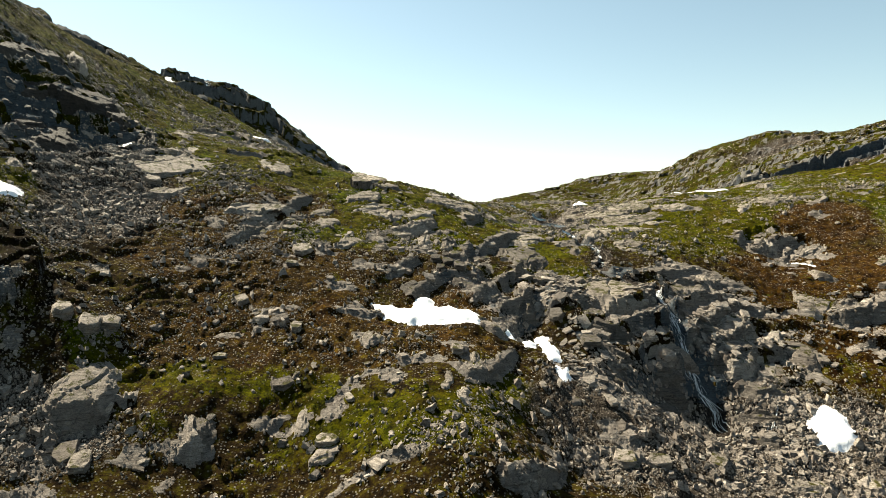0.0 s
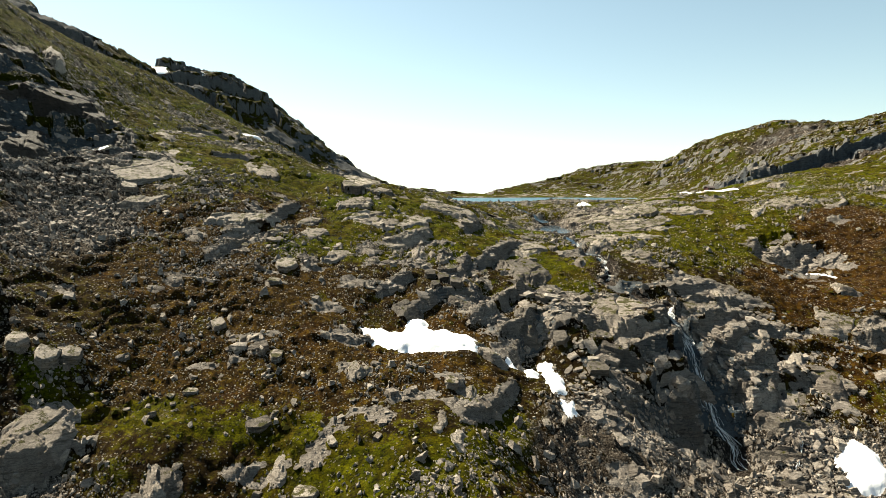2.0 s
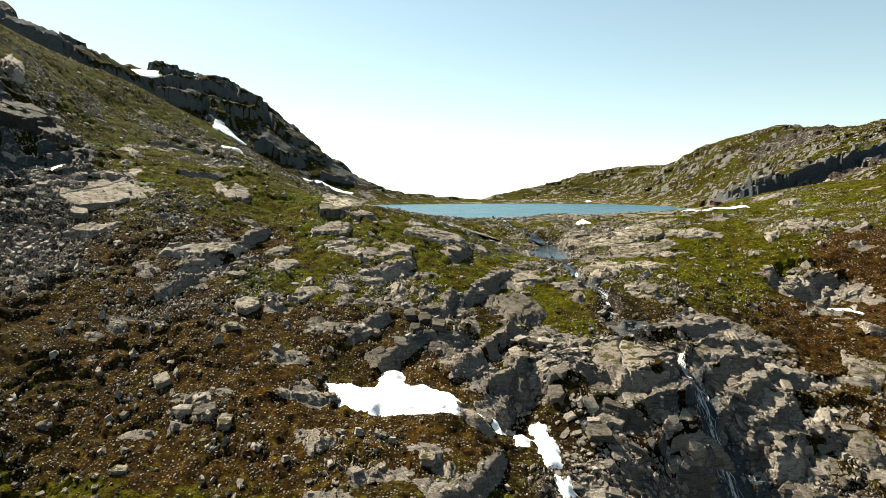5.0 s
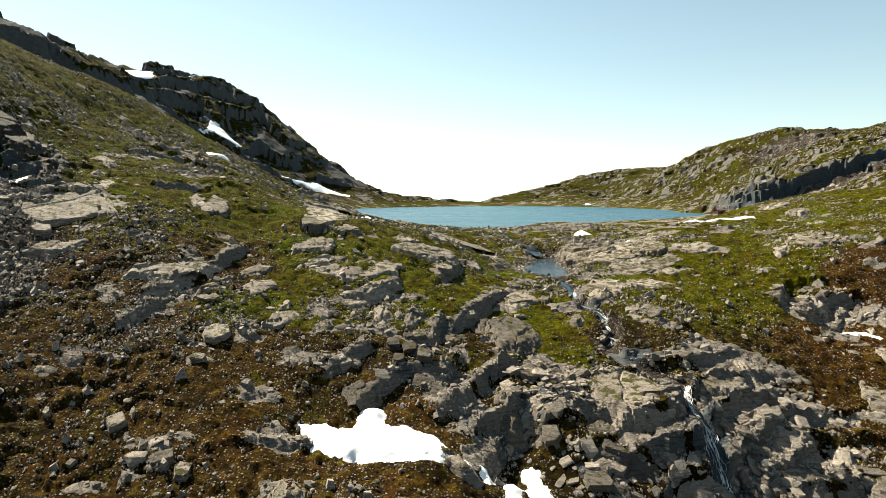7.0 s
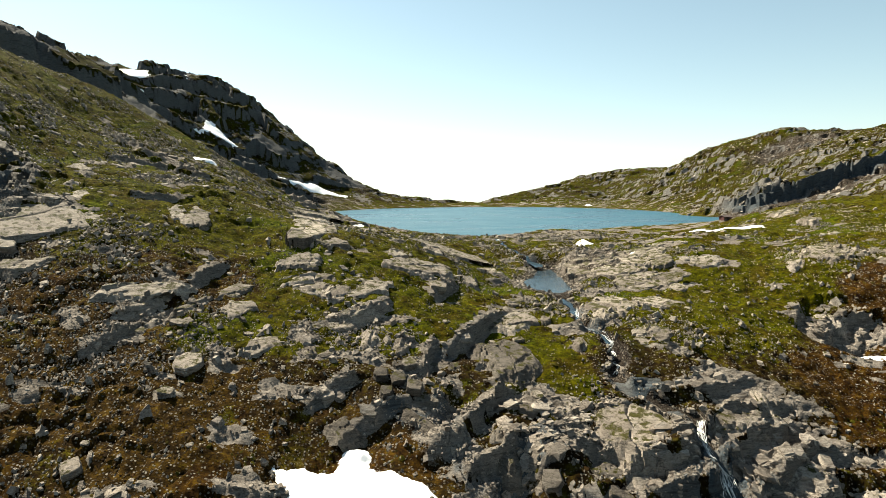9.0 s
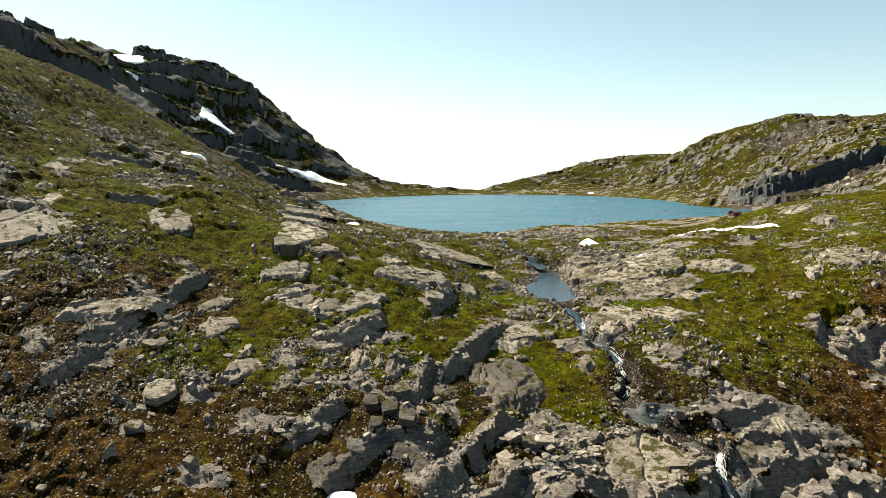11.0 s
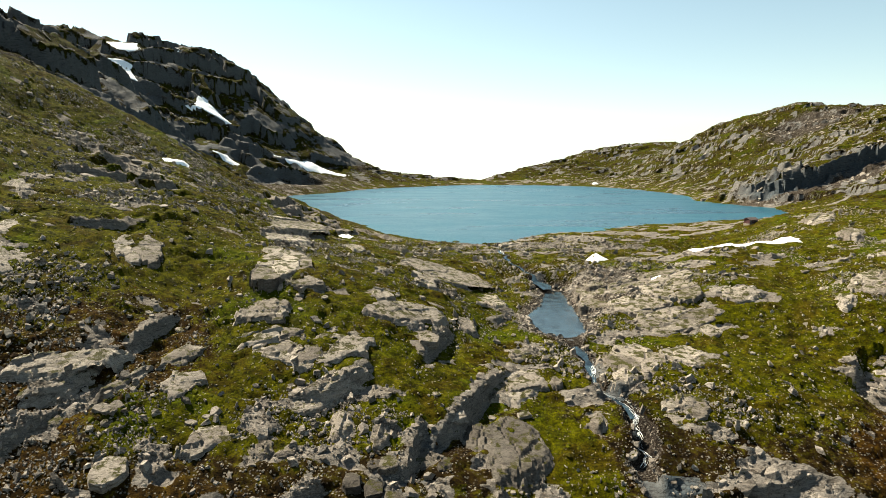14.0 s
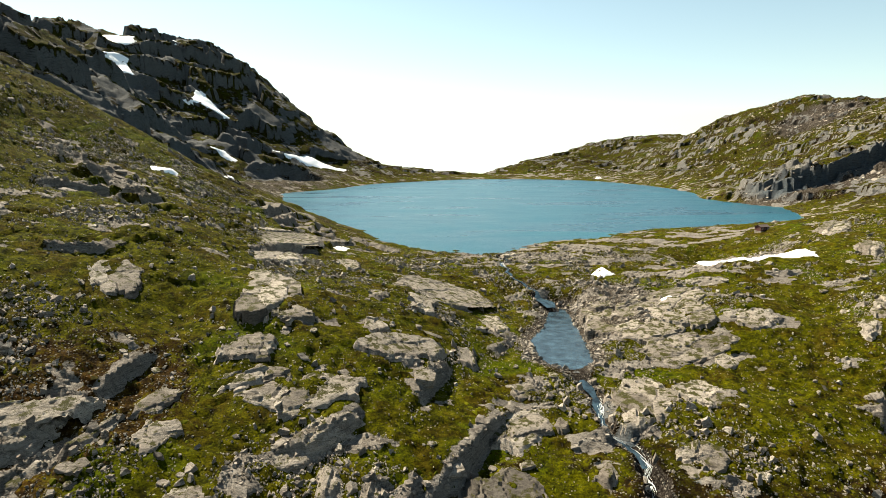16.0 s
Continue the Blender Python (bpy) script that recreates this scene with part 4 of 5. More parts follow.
snow("narrow tongue of old snow beside wet rocks", ((21.5, 147), (24, 146), (25.5, 140), (25.5, 134), (22.5, 132), (21, 139)), 0.8, 0.5, 3)
snow("small scrap of snow on wet stones", ((13.4, 140.8), (14.9, 142), (16.6, 140), (15.2, 137.6)), 0.8, 0.35, 22)
snow("small scrap of snow on wet stones", ((17.6, 140), (19.2, 142.1), (20.7, 139.3), (19, 136), (17.6, 136)), 0.8, 0.35, 23)
snow("small lump of old snow among boulders", ((23.5, 131.5), (26.2, 132.2), (26.5, 128.7), (24, 127.5)), 0.8, 0.4, 4)
snow("rounded snow patch with stones on it below the cliff", ROUND_SNOW, 0.8, 0.5, 5)
snow("thin strip of snow under a rock step", ((104, 199), (112, 197), (113, 193), (105, 194)), 0.7, 0.5, 6)
snow("snow remnant at the foot of the shaded cliff", ((-112, 161), (-107, 164), (-104, 160), (-108, 157)), 0.8, 0.5, 7)
snow("small snow remnant on the shaded scree", ((-110, 214), (-102, 216), (-104, 211)), 0.8, 0.5, 8)
snow("long flat snow patch near the lake shore", LONG_SNOW, 0.8, 0.8, 9)
snow("small round snow patch on wet slabs", ((59, 295), (63, 299), (66, 293.5), (61.5, 290)), 0.8, 0.5, 10)
snow("small snow remnant beside a slab", ((69, 261), (73.5, 263), (74, 259), (69.5, 256.5)), 0.8, 0.5, 11)
snow("small snow remnant among lakeside boulders", ((-28, 314), (-22, 312), (-22, 304), (-25, 305)), 0.8, 0.5, 12)
snow("thin strip of snow on the grassy slope", ((-95, 322), (-86, 326), (-85, 322), (-92, 318)), 1.0, 0.7, 13)
snow("broad snowfield on the mountain top", SUMMIT_SNOW, 0.8, 3.0, 14, 1.0)
snow("small snowfield under the summit cliff", ((-375, 999), (-362, 1006), (-354, 990), (-358, 978)), 0.8, 2.5, 15, 1.0)
snow("steep snow gully on the mountainside", GULLY_SNOW, 0.8, 1.4, 16, 1.0)
snow("slanting snowfield across the dark mountainside", SLANT_SNOW, 0.8, 2.5, 17, 1.0)
snow("long snow strip above the scree by the lake", STRIP_SNOW, 0.8, 2.5, 18, 1.0)
snow("thin snow strip under a dark cliff", CLIFF_SNOW, 0.8, 2.0, 19, 1.0)
snow("snow strip above the lakeside scree", SHORE_SNOW, 1.5, 1.5, 20, 1.0)
snow("tiny snow patch on the far shore", ((212, 992), (222, 996), (226, 984), (214, 980)), 2.0, 2.0, 21)


# ---- rocks: x, y, length, width, bared height, heading in degrees ----
PLATES_A = (
    (12.9, 98.2, 12.6, 4.2, 5, 47), (-64.7, 113.5, 16.7, 12.6, 6, 62), (67.2, 114.1, 15.8, 6.3, 3, 13), (49.7, 140.9, 12, 6.8, 5, -1),
    (67.8, 147.6, 13.5, 11.5, 7, 6), (85.5, 149.8, 14.1, 11.1, 5, 66), (42.8, 162.9, 21.6, 18.1, 6, 74), (63, 165.6, 13.9, 8.9, 4, -2),
    (64.9, 168.7, 20.7, 10.1, 4, 28), (-52.1, 180.5, 16.4, 5.4, 4, 51), (1.1, 180.6, 12.8, 4.6, 6, 85), (22.9, 183.2, 21.2, 13, 4, 88),
    (-48.9, 175.5, 13.5, 3.4, 2.5, 50), (-42.6, 184.4, 14, 4.6, 2.5, 58), (-35.7, 193.5, 12.5, 3.4, 1.5, 51), (-80.7, 188.5, 17.4, 8.4, 3, 26), (-8, 189.7, 19.3, 5.7, 3.5, 41),
)
PLATES_B = (
    (-123.2, 193, 16, 8.8, 5, 77), (-9.5, 198, 17.6, 7.7, 1, 43), (-117.5, 198.1, 25.7, 13.4, 7, 120), (27.5, 201.7, 18.6, 10.4, 2.5, 36),
    (29.5, 203.8, 17.6, 6.9, 1.5, 39), (-85.9, 207.4, 30.1, 21.4, 2.1, 45), (-25.3, 207.4, 12.1, 9, 2, 29), (62.9, 211.4, 12.7, 9, 1.5, 74),
    (-133.4, 212.3, 20.7, 11.2, 6, 65), (51.7, 212.6, 21.7, 15.2, 3, 74), (2.9, 216, 21.7, 9.6, 2, 30), (-58, 223.4, 14.9, 11.1, 1.5, 121),
    (-27.3, 227.2, 25.2, 12.9, 1.2, 103), (-104.9, 227.8, 21.2, 9, 4, 114), (-125.4, 228.1, 33.2, 17.1, 7, 82),
)
PLATES_C = (
    (-103.6, 230.6, 20.7, 6.3, 6, 120), (-146.5, 231.8, 41.2, 8.5, 5, 98), (68.3, 232.8, 23.8, 12.6, 1, 20), (109.8, 234.4, 12.2, 6.6, 3, 58),
    (-118.6, 234.7, 29.4, 13.3, 6, 118), (61.5, 242.7, 17, 13.3, 1.5, 13), (123.3, 243.2, 22.9, 12.5, 1.5, 54), (5.9, 245.7, 17.5, 7, 1.5, 93),
    (-98.6, 246, 19.7, 7.7, 4, 120), (71.7, 249.4, 18.7, 15.5, 1.5, 75), (55, 250.6, 16.2, 14.5, 1.5, 78), (24.7, 252.8, 21.6, 8.5, 2, 90),
    (70.6, 259.8, 29.5, 16.1, 1.5, 35), (53.2, 262.1, 13.2, 10.4, 2, 77), (-34.8, 263, 29.1, 14.2, 4, 78),
)
PLATES_D = (
    (-147.5, 263.2, 31.4, 9.6, 5, 119), (10.1, 267.7, 39.3, 21.5, 2, 52), (-17, 278.3, 21.7, 8.2, 2, 99), (-42.4, 292.1, 53.1, 19.7, 5, 74),
    (146.7, 293.3, 22, 10.3, 3, 58), (157.8, 331.8, 24.8, 13, 2.5, 59),
)
SLABS_LOW_A = (
    (-42.6, 141.8, 3.8, 2.3, 2, 106), (-43.8, 146.4, 3.9, 2.1, 2, 106), (-27.4, 162.6, 3.1, 2.8, 2, 6), (97.7, 169.4, 11.3, 9.4, 2, 68),
    (-25.1, 174.8, 10.9, 4.9, 2, 35), (-33.2, 186.1, 8, 6.7, 1.5, 27), (55.6, 192.2, 9.4, 8.2, 1.5, 13), (-18.1, 195.6, 9.8, 6.7, 1.2, -15),
    (28.3, 213, 7.5, 4.8, 1.2, 27), (-19.6, 218.3, 10.1, 5.1, 1.5, 13), (-2.6, 221.4, 7.2, 5.9, 2, 96), (16.3, 223.1, 9.9, 5.5, 2, 95),
    (73.7, 226.1, 8, 5.7, 1.5, 72), (133.5, 237.3, 8.1, 4.3, 2, 58), (87.5, 242.6, 10.5, 9.1, 1.5, -2),
)
BOULDERS_A = (
    (9.8, 99, 7.4, 2.8, 3, 78), (-58.6, 101, 5, 3.8, 3, 119), (-61.8, 102.8, 5.8, 4.1, 3, 108), (-19.7, 106.8, 4, 3.4, 2.5, -7),
    (-42.8, 108, 10.5, 7.9, 7, 105), (-25.1, 111.8, 8.2, 4.9, 2.5, 83), (32.6, 112.5, 5.1, 3.9, 3, 75), (38.8, 112.9, 5, 3.8, 2.5, 20),
    (4.3, 114.1, 6.8, 5.3, 4, 88), (77.9, 114.5, 8, 5.9, 3, 57), (51.5, 117.7, 5.9, 3.5, 2.5, 67), (1.1, 118.2, 9.8, 4, 3, 78),
    (-30.3, 119.4, 4.2, 3, 2.5, 24), (47.3, 119.8, 7.9, 4.3, 3, 66), (52.8, 124, 6.7, 5.2, 2.5, 72),
)
BOULDERS_B = (
    (-69.5, 124.9, 5.2, 4, 5, 118), (-75.1, 125.6, 5.1, 3.9, 4, 120), (6.3, 126.8, 6.8, 4.6, 3.5, 87), (-66.7, 127.5, 5.2, 3.7, 4, 116),
    (2.9, 128, 3.9, 2.8, 2.5, 84), (-14.6, 131.9, 8.7, 6.6, 2.5, 96), (-31.2, 135.4, 3.8, 2.9, 2.2, 102), (33.1, 141.8, 4.8, 4.2, 3, 13),
    (-45.6, 144.4, 4, 3.1, 2.5, 107), (26.8, 150, 4.3, 3.7, 3.5, 81), (81.8, 155.5, 10.4, 6.2, 3, 63), (19.3, 157.8, 7.6, 4.7, 3, 79),
    (72.8, 158.8, 10.8, 8.9, 4, -8), (-0.6, 164.3, 3.1, 2.4, 2.5, 94), (-36.8, 166.3, 6.2, 5.6, 2.5, 109),
)
BOULDERS_C = (
    (4.4, 166.3, 4.3, 3.3, 3, 92), (1.4, 168, 4.2, 3.2, 3, 93), (-2, 168.7, 3.8, 2.9, 3, 95), (2.9, 172.8, 3.9, 3.2, 2.5, 92),
    (70.8, 172.9, 8.8, 6.5, 5, 79), (-114.7, 173, 8.7, 6.4, 7, 122), (-16.1, 173.7, 7.8, 6.2, 3, 100), (64.4, 173.7, 9.9, 3.8, 2.5, 20),
    (-5.1, 180.5, 11.1, 6.4, 3, 86), (39, 189.6, 9.7, 7, 3, 79), (-86.3, 192.7, 5.8, 4.4, 4, 121), (56, 193.9, 8.6, 7.1, 2.5, 70),
    (47, 203.8, 8.2, 8.1, 3.5, 75), (8.2, 207.9, 5.8, 4.4, 2.5, 83),
)
BOULDERS_D = (
    (106.2, 209.5, 11.2, 8.6, 7, 73), (-91, 226.4, 9.1, 6.3, 4, 118), (-4.2, 241.5, 10.5, 7.2, 4, 96), (139.8, 266.1, 5.6, 4.3, 2.5, 60),
)


def hull(points):
    bm = bmesh.new()
    for p in points:
        bm.verts.new(p)
    done = bmesh.ops.convex_hull(bm, input=bm.verts)
    loose = [v for v in bm.verts if not v.link_faces]
    bmesh.ops.delete(bm, geom=loose, context="VERTS")
    return bm


def block_points(rng, l, w, h, slabby):
    n, pts = (rng.randint(6, 9) if slabby else rng.randint(5, 7)), []
    turn = rng.uniform(0, 6)
    for k in range(n):
        a = 2 * math.pi * (k + rng.uniform(-0.28, 0.28)) / n + turn
        c, s = math.cos(a), math.sin(a)
        e = 0.66 if slabby else 0.8
        ux, uy = math.copysign(abs(c) ** e, c) * l / 2, math.copysign(abs(s) ** e, s) * w / 2
        out = rng.uniform(0.78, 1.12)
        top = rng.uniform(0.84, 0.96) if slabby else rng.uniform(0.62, 0.95)
        dz = rng.uniform(-0.12, 0.05) * h if slabby else rng.uniform(-0.30, 0.05) * h
        pts += [Vector((ux * out * top, uy * out * top, h / 2 + dz)), Vector((ux * out, uy * out, h * rng.uniform(0.05, 0.30))), Vector((ux * out * 0.95, uy * out * 0.95, -h / 2))]
    return pts


def rough_block(points, seed, grain):
    """A convex block with split, weathered faces."""
    bm = hull(points)
    span = max((e.calc_length() for e in bm.edges), default=1)
    cuts = int(np.clip(span / (grain * 2.2), 1, 7))
    long = [e for e in bm.edges if e.calc_length() > grain * 1.3]
    if long:
        bmesh.ops.subdivide_edges(bm, edges=long, cuts=cuts, use_grid_fill=True)
        bmesh.ops.triangulate(bm, faces=bm.faces)
    off = Vector((seed * 3.7, seed * 1.3, seed * 7.1))
    bm.normal_update()
    for v in bm.verts:
        p = v.co + off
        d = 0.12 * noise.noise(p * (0.33 / grain)) + 0.09 * noise.noise(p * (0.9 / grain))
        bed = math.floor((v.co.z + 0.3 * noise.noise(p * 0.2)) / (0.8 * grain))
        d += (0.16 if bed % 2 else -0.12) * (1 - abs(v.normal.z))
        v.co += v.normal * d * grain
    return bm


def stand(x, y, heading, follow, r):
    """Where a rock rests: the slope's normal, followed in part, and its heading."""
    e = max(r, 2.0)
    hx = (bed_height(x + e, y) - bed_height(x - e, y)) / (2 * e)
    hy = (bed_height(x, y + e) - bed_height(x, y - e)) / (2 * e)
    n = Vector((-hx * follow, -hy * follow, 1)).normalized()
    q = Vector((0, 0, 1)).rotation_difference(n)
    return q.to_matrix().to_4x4() @ Matrix.Rotation(radians(heading), 4, "Z")


def rock_mesh(name, co, quad, mat):
    me = bpy.data.meshes.new(name)
    me.from_pydata(co.tolist(), [], quad.tolist())
    me.materials.append(mat)
    me.shade_smooth()
    me.set_sharp_from_angle(angle=radians(24))
    return me


def joined(whole, key):
    """Numbers the connected pieces with one key; crumbs go to the piece beside them."""
    lab = np.where(whole, np.arange(whole.size).reshape(whole.shape), -1)
    while True:
        old = lab.copy()
        for ax in (0, 1):
            for a, b in ((slice(1, None), slice(None, -1)), (slice(None, -1), slice(1, None))):
                a, b = (a, slice(None)) if ax == 0 else (slice(None), a), (b, slice(None)) if ax == 0 else (slice(None), b)
                same = whole[a] & whole[b] & (key[a] == key[b])
                lab[a] = np.where(same, np.maximum(lab[a], lab[b]), lab[a])
        if (lab == old).all():
            break
    kinds, index, counts = np.unique(lab, return_inverse=True, return_counts=True)
    lab[(counts[index] < 60).reshape(lab.shape)] = -1
    for k in range(30):
        for a, b in (((slice(1, None), slice(None)), (slice(None, -1), slice(None))), ((slice(None, -1), slice(None)), (slice(1, None), slice(None))),
                     ((slice(None), slice(1, None)), (slice(None), slice(None, -1))), ((slice(None), slice(None, -1)), (slice(None), slice(1, None)))):
            lab[a] = np.where(whole[a] & (lab[a] < 0), lab[b], lab[a])
    return lab


def outcrop(x, y, l, w, h, heading, seed, follow=0.88, label=""):
    """Bedrock that breaks through the turf: a smooth back split by long joints, with straight broken edges and a steep lower side."""
    rng = random.Random(seed)
    step = 0.28 if l < 9 else 0.35
    u, v = np.meshgrid(np.arange(-l / 2 - 1.2, l / 2 + 1.2 + step, step), np.arange(-w / 2 - 1.2, w / 2 + 1.2 + step, step))
    a = radians(heading + rng.uniform(-5, 5))
    X, Y = x + u * math.cos(a) - v * math.sin(a), y + u * math.sin(a) + v * math.cos(a)
    # straight broken sides
    edge, sides = np.full(u.shape, 99.0), rng.randint(6, 9)
    turn = rng.uniform(0, 6)
    for k in range(sides):
        b = turn + 2 * math.pi * (k + rng.uniform(-0.3, 0.3)) / sides
        c, s = math.cos(b), math.sin(b)
        reach = math.hypot(c * l / 2, s * w / 2) * rng.uniform(0.9, 1.12)
        edge = np.minimum(edge, reach - u * c - v * s)
    # bites out of the rim along the joints
    wu, wv = u + 1.5 * fbm(X / 6, Y / 6, 2, 5), v + 1.2 * fbm(X / 6, Y / 6, 2, 7)
    big, b1, b2, bx, by = blocks(wu / max(7.5, 0.6 * l) + seed * 0.37, wv / max(2.9, 0.45 * w), seed % 53)
    gap, r1, r2, ox, oy = blocks(wu / 2.6 + seed * 0.61, wv / 1.25, seed % 47)
    rim = min(1.2, w / 7)
    edge = edge + (fbm(X / 2.6, Y / 2.6, 3, seed % 89) - 0.5) * 1.1 * rim - (r1 - 0.3) * 0.8 * rim - (b1 - 0.4) * 1.1 * rim
    G = grid_values(gz, X, Y)
    e = max(l * 0.35, 2.0)
    hx, hy = (bed_height(x + e, y) - bed_height(x - e, y)) / (2 * e), (bed_height(x, y + e) - bed_height(x, y - e)) / (2 * e)
    z0 = mean_height(x, y, min(l, w) * 0.3) + min(0.24 + 0.15 * h, 1.15)
    plane = z0 + follow * (hx * (X - x) + hy * (Y - y))
    strong = min(1.0, 0.45 + 0.12 * h)
    top = plane + strong * ((b1 - 0.5) * 0.75 + (b2 - 0.5) * 0.55 * by + (b1 - 0.5) * 0.3 * bx - 0.5 * smooth(0.05, 0.0, big))
    top = top + strong * (0.4 + 0.8 * smooth(1.6, 0.2, edge)) * ((r1 - 0.5) * 0.16 + (r2 - 0.5) * 0.20 * oy - 0.16 * smooth(0.06, 0.0, gap))
    top = top + (fbm(X / 5, Y / 5, 3, 3) - 0.5) * 0.7 + (fbm(X / 0.9, Y / 0.9, 3, 3) - 0.5) * 0.10 - 0.22 * smooth(1.0, 0.0, edge)
    beds = 1 if h < 1.6 else 2 if h < 2.2 else 3 if h < 4 else 4
    climb = np.clip(edge / (0.62 if h < 2.2 else 0.8) + (fbm(X / 2.6, Y / 2.6, 2, 13) - 0.5) * 0.45, 0, beds)  # broken back bed by bed
    wall = np.clip((np.floor(climb) + smooth(0.0, 0.5, climb - np.floor(climb))) / beds, 0, 1)
    Z = (np.minimum(G, top) - 0.8) * (1 - wall) + top * wall
    ok = edge > -0.8
    ids = -np.ones(ok.shape, int)
    ids[ok] = np.arange(ok.sum())
    quad = np.stack([ids[:-1, :-1], ids[:-1, 1:], ids[1:, 1:], ids[1:, :-1]], -1).reshape(-1, 4)
    quad = quad[(quad >= 0).all(1)]
    co = np.stack([X[ok] - x, Y[ok] - y, Z[ok] - z0], -1)
    # high outcrops on the left cliffs and bluff take the shade-coloured rock
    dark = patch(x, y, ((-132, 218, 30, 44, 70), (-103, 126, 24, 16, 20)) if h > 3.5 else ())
    mat = M_CLIFF_SHADE if dark > 0.5 else M_WET if patch(x, y, SOAKED) > 0.5 else M_ROCK
    label = label or ("low weathered grey gneiss slab showing through the turf" if h < 2 else "jointed grey gneiss outcrop with a shaded steep side")
    if l < 9:
        ob = new("rock_outcrop", rock_mesh("rock_outcrop", co, quad, mat))
    else:
        # the joints part it into slabs
        ob = new("rock_outcrop")
        whole = (ids[:-1, :-1] >= 0) & (ids[:-1, 1:] >= 0) & (ids[1:, 1:] >= 0) & (ids[1:, :-1] >= 0)
        owner = joined(whole, b1[:-1, :-1])[whole]
        for k in np.unique(owner[owner >= 0]):
            used, q = np.unique(quad[owner == k], return_inverse=True)
            slab = new("slab", rock_mesh("slab", co[used], q.reshape(-1, 4), mat))
            slab.parent = ob
    ob.location = (x, y, z0)
    return tagged(ob, label, "rock", "bedrock outcrops")


def boulder(x, y, l, w, h, heading, seed, label):
    rng = random.Random(seed)
    m = stand(x, y, heading, 0.65, l * 0.4)
    h = h * 0.42
    tall = h * 1.5
    bm = rough_block(block_points(rng, l, w, tall, h < 2.2), seed, 0.6)
    ob = tagged(new("boulder", mesh_of("boulder", bm, M_WET if patch(x, y, SOAKED) > 0.5 else M_ROCK)), label, "boulder", "boulders on the slope")
    ob.matrix_world = Matrix.Translation((x, y, mean_height(x, y, min(l, w) * 0.3) + h * 0.12)) @ m
    return ob


# broken beds of rock round the falls: from x, y to x, y
BEDS_A = ((30, 153, 43, 153), (31, 149, 45, 146), (45, 146, 58, 144), (42, 140, 55, 138), (58, 156, 76, 151), (63, 151, 76, 150), (61, 144, 72, 142), (64, 141, 76, 138), (62, 135, 72, 131), (61, 128, 69, 125), (33, 143, 43, 140), (32, 136, 40, 132))
BEDS_B = ((81, 156, 91, 146), (80, 147, 88, 141), (44, 135, 55, 134), (17, 158, 22, 151), (87, 167, 100, 164), (104, 186, 111, 178), (-1, 165, 10, 156), (3, 178, 15, 178), (-12, 158, -3, 156), (3, 145, 14, 138), (-60, 178, -45, 192), (-28, 196, -14, 204))


for k, (x0, y0, x1, y1) in enumerate(BEDS_A + BEDS_B):
    outcrop((x0 + x1) / 2, (y0 + y1) / 2, math.hypot(x1 - x0, y1 - y0) * 1.15, 4.6, 3.5, math.degrees(math.atan2(y1 - y0, x1 - x0)), 7000 + 31 * k, 0.74, "layered grey rock ledge broken by joints beside the falls")
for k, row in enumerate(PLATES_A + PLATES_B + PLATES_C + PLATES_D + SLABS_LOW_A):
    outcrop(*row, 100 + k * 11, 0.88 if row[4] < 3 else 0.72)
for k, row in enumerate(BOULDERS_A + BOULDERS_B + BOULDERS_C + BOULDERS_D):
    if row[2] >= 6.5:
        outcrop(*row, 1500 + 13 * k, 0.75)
    else:
        boulder(*row, 1500 + k, "angular grey boulder with a sunlit top on the slope" if row[4] >= 3 else "squat grey boulder half sunk in the heath")


# ---- loose stones, boulders of middling size, moss ----
def proto(seed, corners, flat):
    """A small angular stone: a box with its corners knocked about."""
    rng = random.Random(seed)
    pts = [Vector((a * rng.uniform(0.25, 0.62), b * rng.uniform(0.16, 0.45), c * flat * rng.uniform(0.5, 1.1))) for a in (-1, 1) for b in (-1, 1) for c in (-1, 1)]
    pts += [Vector((rng.choice((-1, 1)) * rng.uniform(0.5, 0.72), rng.uniform(-0.2, 0.2), rng.uniform(-0.5, 0.5) * flat)) for k in range(corners)]
    bm = hull(pts)
    bmesh.ops.triangulate(bm, faces=bm.faces)
    bm.verts.index_update()
    co = np.array([v.co[:] for v in bm.verts])
    tri = np.array([[v.index for v in f.verts] for f in bm.faces])
    bm.free()
    return co, tri


def chip_shape(seed):
    """A small stone half sunk in the turf: a knocked-about stump of three to five sides."""
    rng = random.Random(seed)
    n, tall, taper = rng.choice((3, 4, 4, 5)), rng.uniform(0.22, 0.48), rng.uniform(0.55, 0.9)
    ring = [(a, rng.uniform(0.38, 0.62)) for a in (6.283 * (k + rng.uniform(-0.25, 0.25)) / n for k in range(n))]
    lean_x, lean_y = rng.uniform(-0.3, 0.3), rng.uniform(-0.3, 0.3)
    low = [(math.cos(a) * r, 0.75 * math.sin(a) * r, -0.12) for a, r in ring]
    top = [(x * taper, y * taper, tall + lean_x * x + lean_y * y) for x, y, _ in low]
    tri = [t for k in range(n) for t in ((k, (k + 1) % n, n + (k + 1) % n), (k, n + (k + 1) % n, n + k))]
    tri += [(n, n + k, n + k + 1) for k in range(1, n - 1)]
    return np.array(low + top), np.array(tri)


def dome(seed):
    rng = random.Random(seed)
    co = [(math.cos(a) * rng.uniform(0.4, 0.6), math.sin(a) * rng.uniform(0.4, 0.6), -0.12) for a in (0, 1.05, 2.1, 3.14, 4.2, 5.25)]
    co += [(rng.uniform(-0.15, 0.15), rng.uniform(-0.15, 0.15), 0.2)]
    return np.array(co), np.array([(k, (k + 1) % 6, 6) for k in range(6)])


